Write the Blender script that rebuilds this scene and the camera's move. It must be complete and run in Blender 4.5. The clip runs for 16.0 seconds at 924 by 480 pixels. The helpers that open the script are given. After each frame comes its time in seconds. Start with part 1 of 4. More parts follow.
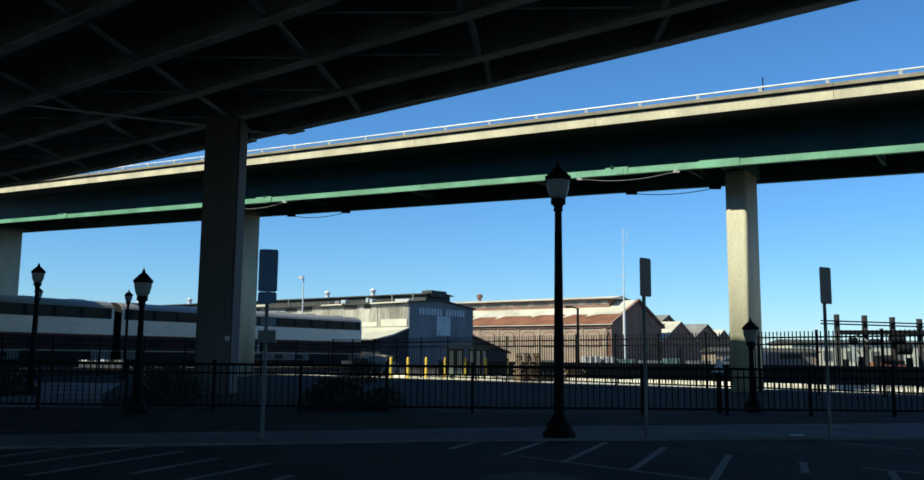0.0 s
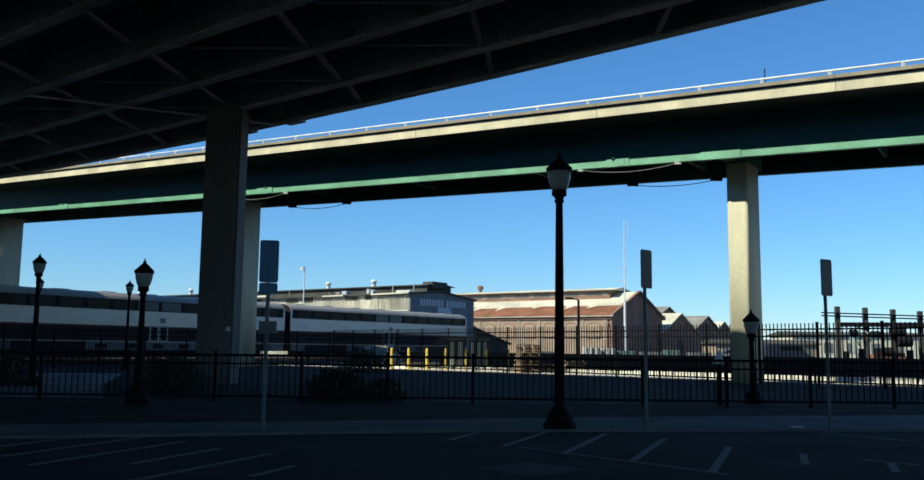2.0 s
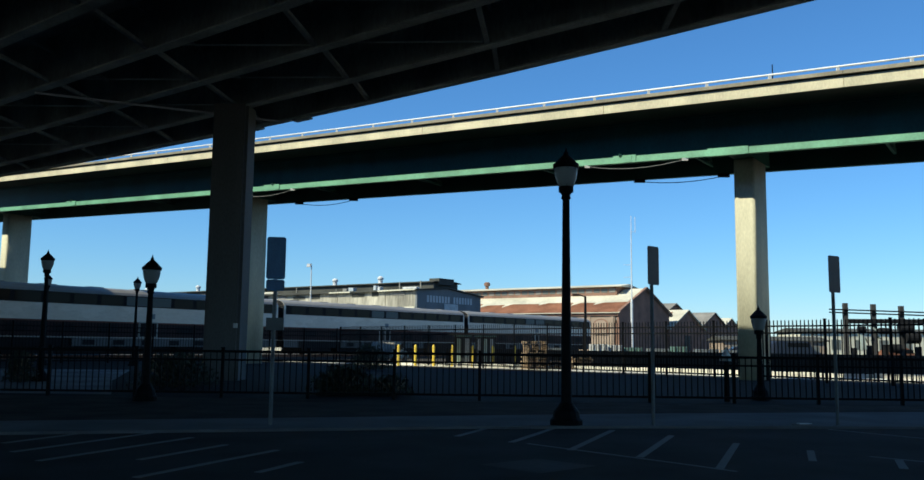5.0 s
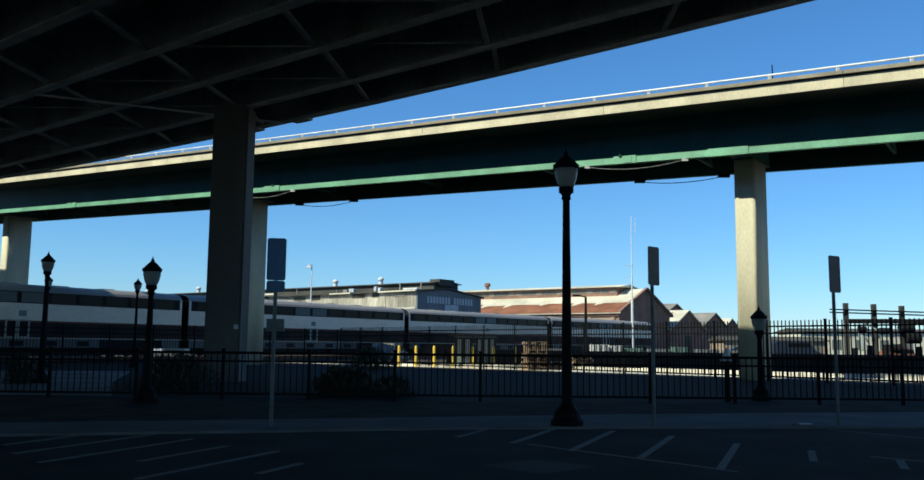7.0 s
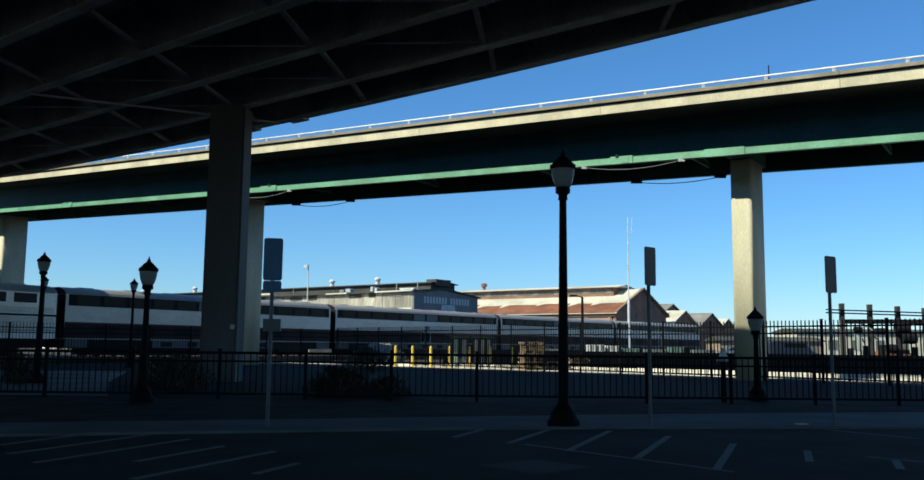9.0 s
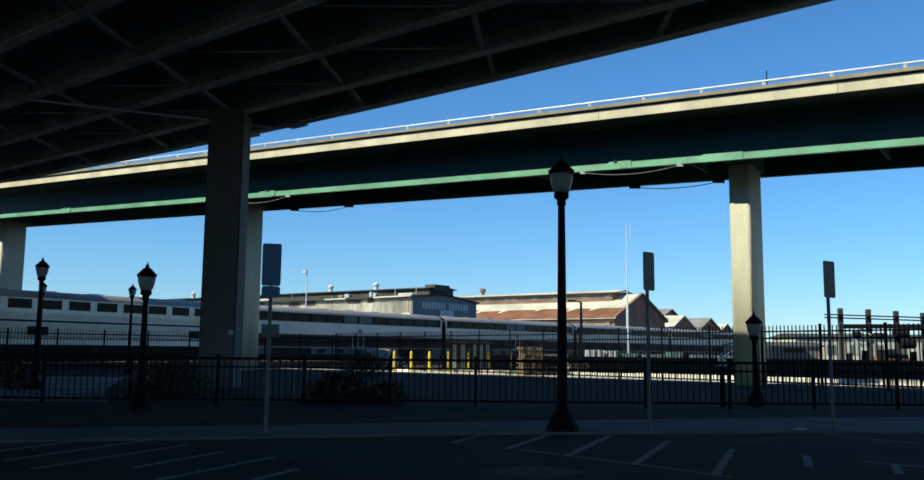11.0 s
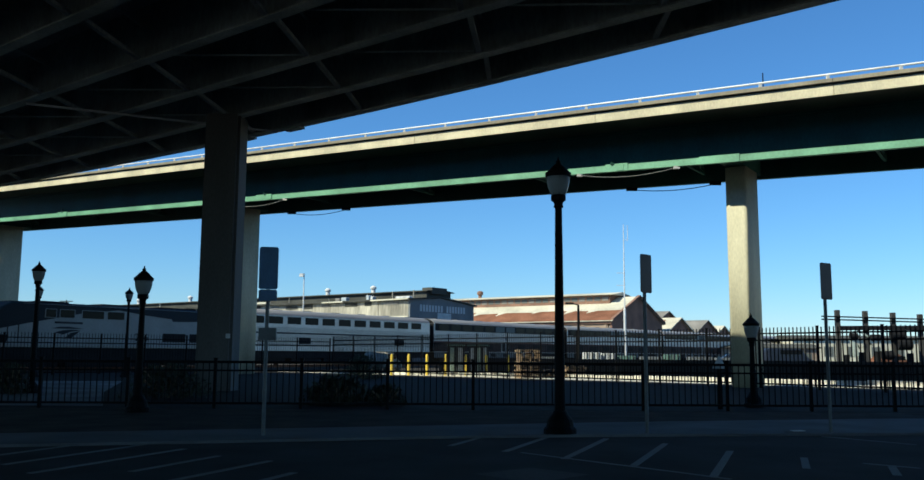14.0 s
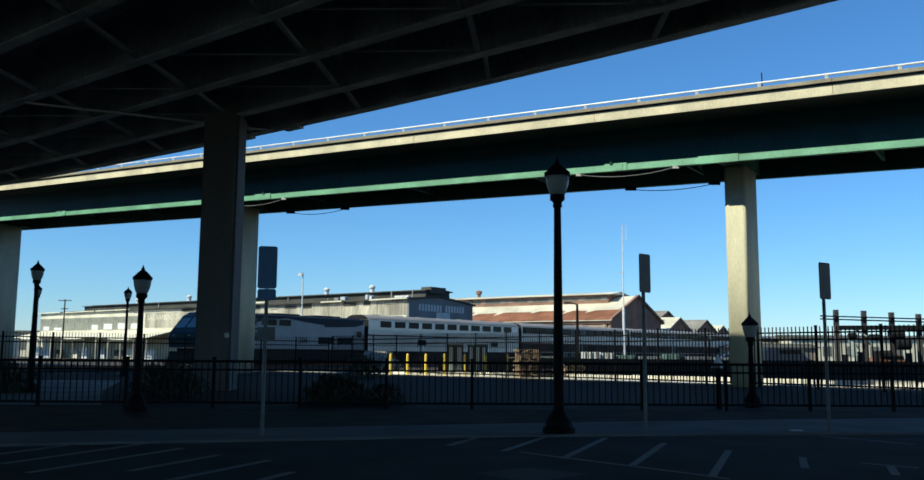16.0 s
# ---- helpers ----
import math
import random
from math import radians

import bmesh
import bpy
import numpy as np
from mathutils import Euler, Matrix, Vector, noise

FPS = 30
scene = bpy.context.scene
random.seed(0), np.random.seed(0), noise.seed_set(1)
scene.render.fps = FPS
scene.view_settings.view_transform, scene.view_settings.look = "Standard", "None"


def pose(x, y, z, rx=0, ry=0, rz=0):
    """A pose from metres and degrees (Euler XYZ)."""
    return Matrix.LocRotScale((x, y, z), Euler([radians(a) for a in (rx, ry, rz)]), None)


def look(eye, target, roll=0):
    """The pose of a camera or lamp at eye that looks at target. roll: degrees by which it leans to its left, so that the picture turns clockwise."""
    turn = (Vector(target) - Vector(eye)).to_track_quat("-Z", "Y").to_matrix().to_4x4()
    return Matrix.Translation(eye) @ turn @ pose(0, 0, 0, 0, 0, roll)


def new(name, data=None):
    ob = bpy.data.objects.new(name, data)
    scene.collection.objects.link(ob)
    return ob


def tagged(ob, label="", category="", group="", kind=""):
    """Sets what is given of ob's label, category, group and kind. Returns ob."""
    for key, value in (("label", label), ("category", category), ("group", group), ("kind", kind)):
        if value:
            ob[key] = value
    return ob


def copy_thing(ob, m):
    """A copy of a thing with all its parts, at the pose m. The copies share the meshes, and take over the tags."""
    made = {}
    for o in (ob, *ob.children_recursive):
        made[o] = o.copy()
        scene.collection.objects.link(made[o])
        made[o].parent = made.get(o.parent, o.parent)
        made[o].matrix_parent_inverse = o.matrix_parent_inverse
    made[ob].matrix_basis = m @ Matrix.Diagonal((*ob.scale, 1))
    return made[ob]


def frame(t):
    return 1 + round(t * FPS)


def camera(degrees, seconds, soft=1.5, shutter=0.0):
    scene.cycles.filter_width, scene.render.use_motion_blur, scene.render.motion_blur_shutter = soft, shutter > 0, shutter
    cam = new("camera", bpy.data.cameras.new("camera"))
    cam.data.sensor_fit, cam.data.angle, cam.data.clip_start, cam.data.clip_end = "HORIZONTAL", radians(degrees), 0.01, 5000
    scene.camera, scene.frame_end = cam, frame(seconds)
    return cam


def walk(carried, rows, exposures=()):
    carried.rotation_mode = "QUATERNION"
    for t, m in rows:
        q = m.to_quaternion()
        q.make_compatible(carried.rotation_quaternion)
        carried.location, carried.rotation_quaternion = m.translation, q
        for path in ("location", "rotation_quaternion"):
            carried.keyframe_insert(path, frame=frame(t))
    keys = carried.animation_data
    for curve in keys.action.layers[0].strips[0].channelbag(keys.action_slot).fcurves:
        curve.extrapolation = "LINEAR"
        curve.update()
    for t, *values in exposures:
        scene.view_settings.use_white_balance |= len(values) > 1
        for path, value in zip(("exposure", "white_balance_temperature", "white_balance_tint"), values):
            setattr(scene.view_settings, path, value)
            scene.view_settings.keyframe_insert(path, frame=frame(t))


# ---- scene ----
cam = camera(55.18, 16.0)
ROWS = [
    (0, pose(0, 0, 1.25, 97.527, -0.552, -0.025)),
    (0.5, pose(0, 0, 1.25, 97.298, -0.660, 0.014)),
    (1, pose(0, 0, 1.25, 96.874, -0.837, 0.018)),
    (1.5, pose(0, 0, 1.25, 96.797, -0.730, 0.046)),
    (2, pose(0, 0, 1.25, 96.964, -0.682, 0.019)),
    (2.5, pose(0, 0, 1.25, 97.117, -0.621, -0.041)),
    (3, pose(0, 0, 1.25, 97.162, -0.593, -0.111)),
    (3.5, pose(0, 0, 1.25, 97.025, -0.649, -0.003)),
    (4, pose(0, 0, 1.25, 96.746, -0.730, 0.207)),
    (6.5, pose(0, 0, 1.25, 96.740, -0.632, 0.590)),
    (7, pose(0, 0, 1.25, 96.792, -0.584, 0.485)),
    (7.5, pose(0, 0, 1.25, 96.882, -0.552, 0.449)),
    (8, pose(0, 0, 1.25, 96.805, -0.602, 0.492)),
    (8.5, pose(0, 0, 1.25, 96.685, -0.631, 0.457)),
    (9, pose(0, 0, 1.25, 96.803, -0.607, 0.267)),
    (11.5, pose(0, 0, 1.25, 97.153, -0.527, 0.175)),
    (12, pose(0, 0, 1.25, 97.146, -0.487, 0.166)),
    (12.5, pose(0, 0, 1.25, 97.229, -0.436, 0.144)),
    (13, pose(0, 0, 1.25, 97.406, -0.402, 0.116)),
    (13.5, pose(0, 0, 1.25, 97.477, -0.376, 0.041)),
    (14, pose(0, 0, 1.25, 97.328, -0.363, 0.022)),
    (14.5, pose(0, 0, 1.25, 97.255, -0.352, 0.063)),
    (15, pose(0, 0, 1.25, 97.292, -0.316, 0.057)),
    (15.5, pose(0, 0, 1.25, 97.330, -0.353, 0.024)),
    (16, pose(0, 0, 1.25, 97.294, -0.397, -0.051)),
]

walk(cam, ROWS, [(0, 0.62, 4900, -2), (16, 0.62, 4900, -2)])

# ---- light ----
SUN_AZ = math.atan2(-0.50, -0.87)      # towards the sun, in the ground plane
SUN_EL = radians(42.5)
world = bpy.data.worlds.new("world")
scene.world = world
world.use_nodes = True
wn = world.node_tree.nodes
sky = wn.new("ShaderNodeTexSky")
sky.sky_type = "NISHITA"
sky.sun_disc = False
sky.sun_elevation = SUN_EL
sky.sun_rotation = math.pi / 2 - SUN_AZ
sky.air_density, sky.dust_density, sky.ozone_density = 1.12, 0.0, 6.7
wn["Background"].inputs["Strength"].default_value = 0.071
world.node_tree.links.new(sky.outputs[0], wn["Background"].inputs["Color"])
sun = new("sun", bpy.data.lights.new("sun", "SUN"))
sun.data.energy, sun.data.angle, sun.data.color = 5.0, radians(0.53), (1.0, 0.77, 0.48)
sd = Vector((math.cos(SUN_EL) * math.cos(SUN_AZ), math.cos(SUN_EL) * math.sin(SUN_AZ), math.sin(SUN_EL)))
sun.matrix_world = look(sd * 80, (0, 0, 0))


# ---- materials ----
def mat(name, base, rough=0.7, metal=0.0, var=0.25, scale=1.5, fine=30.0, bump=0.15, tint=None, stretch=(1, 1, 1), spec=0.5):
    """Procedural paint, stone or metal: a base colour with broad stains and fine grain, rough relief."""
    m = bpy.data.materials.new(name)
    m.use_nodes = True
    nt = m.node_tree
    N, Lk = nt.nodes, nt.links.new
    b = N["Principled BSDF"]
    b.inputs["Metallic"].default_value = metal
    b.inputs["Specular IOR Level"].default_value = spec
    tc, mp = N.new("ShaderNodeTexCoord"), N.new("ShaderNodeMapping")
    mp.inputs["Scale"].default_value = stretch
    Lk(tc.outputs["Object"], mp.inputs["Vector"])
    n1, n2 = N.new("ShaderNodeTexNoise"), N.new("ShaderNodeTexNoise")
    n1.inputs["Scale"].default_value, n1.inputs["Detail"].default_value = scale, 5
    n2.inputs["Scale"].default_value, n2.inputs["Detail"].default_value = fine, 3
    Lk(mp.outputs[0], n1.inputs["Vector"]), Lk(mp.outputs[0], n2.inputs["Vector"])
    ramp = N.new("ShaderNodeValToRGB")
    t = tint or base
    ramp.color_ramp.elements[0].position, ramp.color_ramp.elements[1].position = 0.32, 0.68
    ramp.color_ramp.elements[0].color = (*[min(1, c * (1 - var)) for c in t], 1)
    ramp.color_ramp.elements[1].color = (*[min(1, c * (1 + var * 0.6)) for c in base], 1)
    Lk(n1.outputs[0], ramp.inputs[0])
    mix = N.new("ShaderNodeMix")
    mix.data_type, mix.blend_type = "RGBA", "OVERLAY"
    mix.inputs[0].default_value = min(0.6, var * 1.2)
    Lk(ramp.outputs[0], mix.inputs[6]), Lk(n2.outputs[0], mix.inputs[7])
    Lk(mix.outputs[2], b.inputs["Base Color"])
    mr = N.new("ShaderNodeMapRange")
    mr.inputs[3].default_value, mr.inputs[4].default_value = max(0.02, rough - 0.12), min(1, rough + 0.12)
    Lk(n1.outputs[0], mr.inputs[0]), Lk(mr.outputs[0], b.inputs["Roughness"])
    if bump:
        bp = N.new("ShaderNodeBump")
        bp.inputs["Strength"].default_value, bp.inputs["Distance"].default_value = bump, 0.01
        Lk(n2.outputs[0], bp.inputs["Height"]), Lk(bp.outputs[0], b.inputs["Normal"])
    return m


def glass_mat(name, tint, rough=0.05, spec=0.07):
    m = bpy.data.materials.new(name)
    m.use_nodes = True
    b = m.node_tree.nodes["Principled BSDF"]
    b.inputs["Base Color"].default_value = (*tint, 1)
    b.inputs["Roughness"].default_value = rough
    b.inputs["Specular IOR Level"].default_value = spec
    return m


M = dict(
    asphalt=mat("asphalt", (0.055, 0.0555, 0.058), 0.9, var=0.4, scale=0.7, fine=60, bump=0.5, spec=0.06),
    stripe=mat("road_paint", (0.14, 0.14, 0.137), 0.8, var=0.5, scale=6, fine=70, tint=(0.3, 0.3, 0.3)),
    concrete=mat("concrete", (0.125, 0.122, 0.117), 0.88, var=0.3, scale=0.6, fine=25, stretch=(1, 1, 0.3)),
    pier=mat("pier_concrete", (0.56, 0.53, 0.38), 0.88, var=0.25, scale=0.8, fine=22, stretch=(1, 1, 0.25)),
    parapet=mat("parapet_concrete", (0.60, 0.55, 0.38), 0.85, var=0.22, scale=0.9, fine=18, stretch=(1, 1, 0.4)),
    pavement=mat("pavement_concrete", (0.175, 0.178, 0.182), 0.9, var=0.25, scale=0.8, fine=40, spec=0.06),
    soil=mat("planting_soil", (0.06, 0.054, 0.046), 0.95, var=0.5, scale=1.2, fine=30, bump=0.8, spec=0.06),
    plaza=mat("shaded_yard_concrete", (0.022, 0.022, 0.021), 0.9, var=0.25, scale=0.25, fine=20, spec=0.06),
    apron=mat("sunlit_yard_concrete", (0.62, 0.59, 0.51), 0.9, var=0.25, scale=0.25, fine=20, spec=0.06),
    weathered=mat("weathered_parapet", (0.26, 0.235, 0.17), 0.88, var=0.3, scale=0.8, fine=18, stretch=(1, 1, 0.4)),
    ground=mat("yard_ballast", (0.062, 0.057, 0.05), 0.95, var=0.45, scale=0.08, fine=6, bump=0.6, spec=0.06),
    steel=mat("shaded_green_paint", (0.026, 0.078, 0.062), 0.55, var=0.3, scale=0.7, fine=12, stretch=(1, 1, 0.5), spec=0.35),
    flange=mat("sunlit_green_paint", (0.17, 0.37, 0.235), 0.55, var=0.25, scale=0.7, fine=12),
    web=mat("shaded_web_paint", (0.30, 0.335, 0.32), 0.75, var=0.4, scale=0.6, fine=10, stretch=(1, 1, 0.4), spec=0.2),
    understeel=mat("lit_girder_paint", (0.42, 0.47, 0.42), 0.7, var=0.35, scale=0.8, fine=14),
    farsoffit=mat("shaded_deck_soffit", (0.085, 0.078, 0.07), 0.9, var=0.3, scale=0.5, fine=10),
    soffit=mat("deck_soffit", (0.36, 0.355, 0.345), 0.9, var=0.3, scale=0.5, fine=10),
    galv=mat("galvanised_rail", (0.66, 0.66, 0.64), 0.5, 0.15, var=0.2, scale=2, fine=30),
    black=mat("black_iron_paint", (0.007, 0.0075, 0.009), 0.6, var=0.3, scale=6, fine=60, spec=0.08),
    lens=glass_mat("lantern_glass", (0.30, 0.31, 0.31), 0.25),
    post=mat("galvanised_post", (0.14, 0.147, 0.152), 0.55, 0.4, var=0.25, scale=5, fine=50),
    signback=mat("sign_back_metal", (0.12, 0.20, 0.36), 0.5, 0.3, var=0.2, scale=4, fine=40),
    roofsilver=mat("coach_roof_steel", (0.27, 0.25, 0.215), 0.42, 0.15, var=0.2, scale=0.6, fine=9, stretch=(0.2, 1, 1)),
    coachwhite=mat("coach_white_paint", (0.64, 0.565, 0.465), 0.28, var=0.14, scale=0.5, fine=9, stretch=(0.3, 1, 1)),
    steelbody=mat("stainless_coach_side", (0.62, 0.565, 0.49), 0.36, 0.3, var=0.25, scale=0.5, fine=9, stretch=(0.3, 1, 1)),
    coachmaroon=mat("coach_maroon_paint", (0.022, 0.009, 0.008), 0.6, var=0.3, scale=0.8, fine=10, spec=0.2),
    coachdark=mat("coach_underframe", (0.013, 0.013, 0.014), 0.8, var=0.4, scale=2, fine=20, spec=0.2),
    window=glass_mat("coach_window_glass", (0.008, 0.009, 0.01), 0.12),
    navy=mat("locomotive_navy_paint", (0.006, 0.011, 0.02), 0.5, var=0.2, scale=0.8, fine=12, spec=0.2),
    teal=mat("locomotive_nose_paint", (0.012, 0.036, 0.056), 0.5, var=0.2, scale=0.8, fine=12, spec=0.12),
    locowhite=mat("locomotive_silver_paint", (0.27, 0.27, 0.265), 0.4, 0.1, var=0.12, scale=0.6, fine=9, spec=0.2),
    corr=mat("corrugated_wall", (0.36, 0.335, 0.265), 0.75, var=0.6, scale=0.35, fine=5, stretch=(1, 1, 0.15)),
    cream=mat("cream_wall_paint", (0.60, 0.57, 0.44), 0.8, var=0.2, scale=0.3, fine=5, stretch=(1, 1, 0.3)),
    gable=mat("blue_grey_wall", (0.145, 0.16, 0.172), 0.8, var=0.2, scale=0.4, fine=6, stretch=(1, 1, 0.3)),
    roofdark=mat("dark_roof_felt", (0.075, 0.075, 0.066), 0.9, var=0.35, scale=0.2, fine=4, spec=0.06),
    rooftan=mat("bleached_roof_metal", (0.56, 0.525, 0.41), 0.7, var=0.3, scale=0.15, fine=3, spec=0.06),
    rust=mat("rusted_roof_metal", (0.20, 0.095, 0.055), 0.85, var=0.35, scale=0.3, fine=5, spec=0.06),
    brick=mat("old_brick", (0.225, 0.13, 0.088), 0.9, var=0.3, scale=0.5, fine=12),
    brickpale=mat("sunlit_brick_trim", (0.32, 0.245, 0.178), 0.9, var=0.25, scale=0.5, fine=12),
    yellow=mat("bollard_yellow", (0.75, 0.55, 0.05), 0.5, var=0.2, scale=5, fine=40),
    wood=mat("pallet_wood", (0.36, 0.26, 0.16), 0.85, var=0.4, scale=3, fine=30),
    cabinet=mat("cabinet_green_paint", (0.40, 0.49, 0.41), 0.6, var=0.15, scale=2, fine=20),
    paleletter=mat("faded_letter_paint", (0.46, 0.49, 0.51), 0.8, var=0.12, scale=3, fine=20),
    pane=glass_mat("pale_dusty_glass", (0.13, 0.14, 0.13), 0.25),
    leaf=mat("shrub_leaf", (0.032, 0.042, 0.022), 0.7, var=0.5, scale=3, fine=20, bump=0),
    darkvan=mat("dark_van_paint", (0.02, 0.025, 0.04), 0.35, var=0.2, scale=2, fine=20),
    tyre=mat("tyre_rubber", (0.02, 0.02, 0.02), 0.85, var=0.2, scale=5, fine=30),
    wall=mat("low_wall_concrete", (0.045, 0.043, 0.04), 0.9, var=0.35, scale=0.6, fine=12),
    sage=mat("sage_green_plastic", (0.13, 0.21, 0.175), 0.6, var=0.2, scale=2, fine=20),
    winpale=mat("grey_green_window", (0.21, 0.215, 0.175), 0.5, var=0.3, scale=0.6, fine=8),
    signbrown=mat("brown_sign_face", (0.13, 0.09, 0.08), 0.5, var=0.2, scale=4, fine=40),
    screen=glass_mat("windscreen_glass", (0.05, 0.09, 0.10), 0.12, 0.6),
    pad=mat("skylit_yard_concrete", (0.20, 0.203, 0.205), 0.9, var=0.4, scale=0.5, fine=20, spec=0.06),
    skirt=mat("coach_skirt_steel", (0.07, 0.07, 0.07), 0.5, 0.2, var=0.3, scale=0.8, fine=9, stretch=(0.3, 1, 1)),
    trim=mat("coach_orange_trim", (0.13, 0.045, 0.026), 0.5, var=0.25, scale=1.0, fine=10, spec=0.2),
    annex=mat("shade_dark_wall", (0.045, 0.05, 0.057), 0.85, var=0.3, scale=0.4, fine=6, stretch=(1, 1, 0.3), spec=0.1),
    panel=mat("pale_boarding", (0.44, 0.48, 0.50), 0.8, var=0.2, scale=1.5, fine=14),
    greyroof=mat("grey_roof_sheet", (0.23, 0.215, 0.19), 0.8, var=0.3, scale=0.2, fine=4, spec=0.06),
    white=mat("white_paint", (0.66, 0.66, 0.64), 0.5, var=0.3, scale=2, fine=20),
)


# ---- building tools ----
def box(bm, c, s, m=None, taper=1.0):
    """A box with centre c and size s; taper scales its upper end."""
    vs = []
    for k in (-1, 1):
        f = taper if k > 0 else 1.0
        for i, j in ((-1, -1), (1, -1), (1, 1), (-1, 1)):
            v = Vector((c[0] + i * s[0] / 2 * f, c[1] + j * s[1] / 2 * f, c[2] + k * s[2] / 2))
            vs.append(bm.verts.new(m @ v if m else v))
    for f in ((3, 2, 1, 0), (4, 5, 6, 7), (0, 1, 5, 4), (1, 2, 6, 5), (2, 3, 7, 6), (3, 0, 4, 7)):
        bm.faces.new([vs[i] for i in f])
    return vs


def lathe(bm, prof, n=12, c=(0, 0, 0), cap=True):
    """A turned body: prof is (radius, height) from the bottom up."""
    rings = [[bm.verts.new((c[0] + r * math.cos(2 * math.pi * i / n), c[1] + r * math.sin(2 * math.pi * i / n), c[2] + z)) for i in range(n)] for r, z in prof]
    for a, b in zip(rings, rings[1:]):
        for i in range(n):
            bm.faces.new((a[i], a[(i + 1) % n], b[(i + 1) % n], b[i]))
    if cap:
        bm.faces.new(rings[0][::-1]), bm.faces.new(rings[-1])


def tube(bm, a, b, r, n=6):
    a, b = Vector(a), Vector(b)
    q = (b - a).to_track_quat("Z", "Y")
    rings = [[bm.verts.new(p + q @ Vector((r * math.cos(2 * math.pi * i / n), r * math.sin(2 * math.pi * i / n), 0))) for i in range(n)] for p in (a, b)]
    for i in range(n):
        bm.faces.new((rings[0][i], rings[0][(i + 1) % n], rings[1][(i + 1) % n], rings[1][i]))
    bm.faces.new(rings[0][::-1]), bm.faces.new(rings[1])


def beam(bm, a, b, w, h):
    """A straight bar of width w and height h from a to b."""
    a, b = Vector(a), Vector(b)
    q = (b - a).to_track_quat("X", "Z").to_matrix().to_4x4()
    box(bm, ((b - a).length / 2, 0, 0), ((b - a).length, w, h), Matrix.Translation(a) @ q)


def prism(bm, prof, x0, x1, m=None):
    """Extrudes a closed (y, z) outline along x."""
    rows = [[bm.verts.new((m @ Vector((x, y, z))) if m else (x, y, z)) for y, z in prof] for x in (x0, x1)]
    n = len(prof)
    for i in range(n):
        bm.faces.new((rows[0][i], rows[1][i], rows[1][(i + 1) % n], rows[0][(i + 1) % n]))
    bm.faces.new(rows[0]), bm.faces.new(rows[1][::-1])


def mesh_of(name, bm, material):
    bmesh.ops.recalc_face_normals(bm, faces=bm.faces[:])
    me = bpy.data.meshes.new(name)
    bm.to_mesh(me)
    bm.free()
    me.materials.append(material)
    return me


def part(name, bm, material, parent=None, label="", smooth=False):
    me = bm if isinstance(bm, bpy.types.Mesh) else mesh_of(name, bm, material)
    if smooth:
        for p in me.polygons:
            p.use_smooth = True
    ob = new(name, me)
    ob.parent = parent
    if label:
        tagged(ob, label)
    return ob


def thing(name, m, label, category, group="", kind=""):
    e = new(name)
    e.matrix_world = m
    return tagged(e, label, category, group, kind)


def B():
    return bmesh.new()


def structure(name, bm, material, label, category):
    return tagged(part(name, bm, material), label, category, kind="structure")


# ---- ground ----
def sheet(name, x0, y0, x1, y1, z, material, label, category, thick=0.0):
    bm = B()
    if thick:
        box(bm, ((x0 + x1) / 2, (y0 + y1) / 2, z - thick / 2), (x1 - x0, y1 - y0, thick))
    else:
        bm.faces.new([bm.verts.new(p) for p in ((x0, y0, z), (x1, y0, z), (x1, y1, z), (x0, y1, z))])
    return structure(name, bm, material, label, category)


sheet("ground", -1500, -400, 1500, 2500, -0.16, M["ground"], "brown gravel rail yard ground reaching the horizon", "ground")
sheet("road", -60, -40, 60, 20.1, -0.03, M["asphalt"], "dark asphalt parking lot with worn stripes", "parking lot")


def strip(name, near, far, z, thick, material, label, category):
    """A slab between two lines over the same x positions."""
    bm = B()
    rows = [[bm.verts.new(p) for p in ((*a, z - thick), (*a, z), (*b, z), (*b, z - thick))] for a, b in zip(near, far)]
    for p, q in zip(rows, rows[1:]):
        for i in range(4):
            bm.faces.new((p[i], q[i], q[(i + 1) % 4], p[(i + 1) % 4]))
    bm.faces.new(rows[0]), bm.faces.new(rows[-1][::-1])
    bmesh.ops.recalc_face_normals(bm, faces=bm.faces)
    return structure(name, bm, material, label, category)


XS = (-40, -8, -6, -2.5, 0, 2.75, 5.9, 9, 40)
EDGE = list(zip(XS, (3.0, 11.5, 12.1, 13.05, 13.75, 14.2, 14.6, 14.95, 17.5)))
INNER = [(x, y + 0.15) for x, y in EDGE]
BACK = list(zip(XS, (6.0, 13.5, 14.1, 15.15, 15.95, 16.8, 17.6, 18.3, 20.0)))
FENCE = [(x, 20.2) for x in XS]
strip("pavement", INNER, BACK, 0.0, 0.14, M["pavement"], "grey concrete pavement beside the parking lot", "pavement")
strip("kerb", EDGE, INNER, 0.008, 0.15, M["pavement"], "low grey concrete kerb along the pavement", "kerb")
strip("planting_strip", BACK, FENCE, -0.01, 0.14, M["soil"], "bare dark planting strip before the fence", "planting strip")
sheet("shaded_yard", -60, 20.2, 90, 60.0, -0.02, M["plaza"], "yard paving beyond the low fence, shade painted dark", "pavement", 0.13)


# ---- far viaduct ----
VM, VB = -0.6526, 41.24                       # line of its near girder: y = VM x + VB
VD = Vector((1, VM, 0)).normalized()
VN = Vector((VM, -1, 0)).normalized()        # towards the parking lot


def via(x, o, z):
    return Vector((x, VM * x + VB, z - 0.0366 * x)) + VN * o


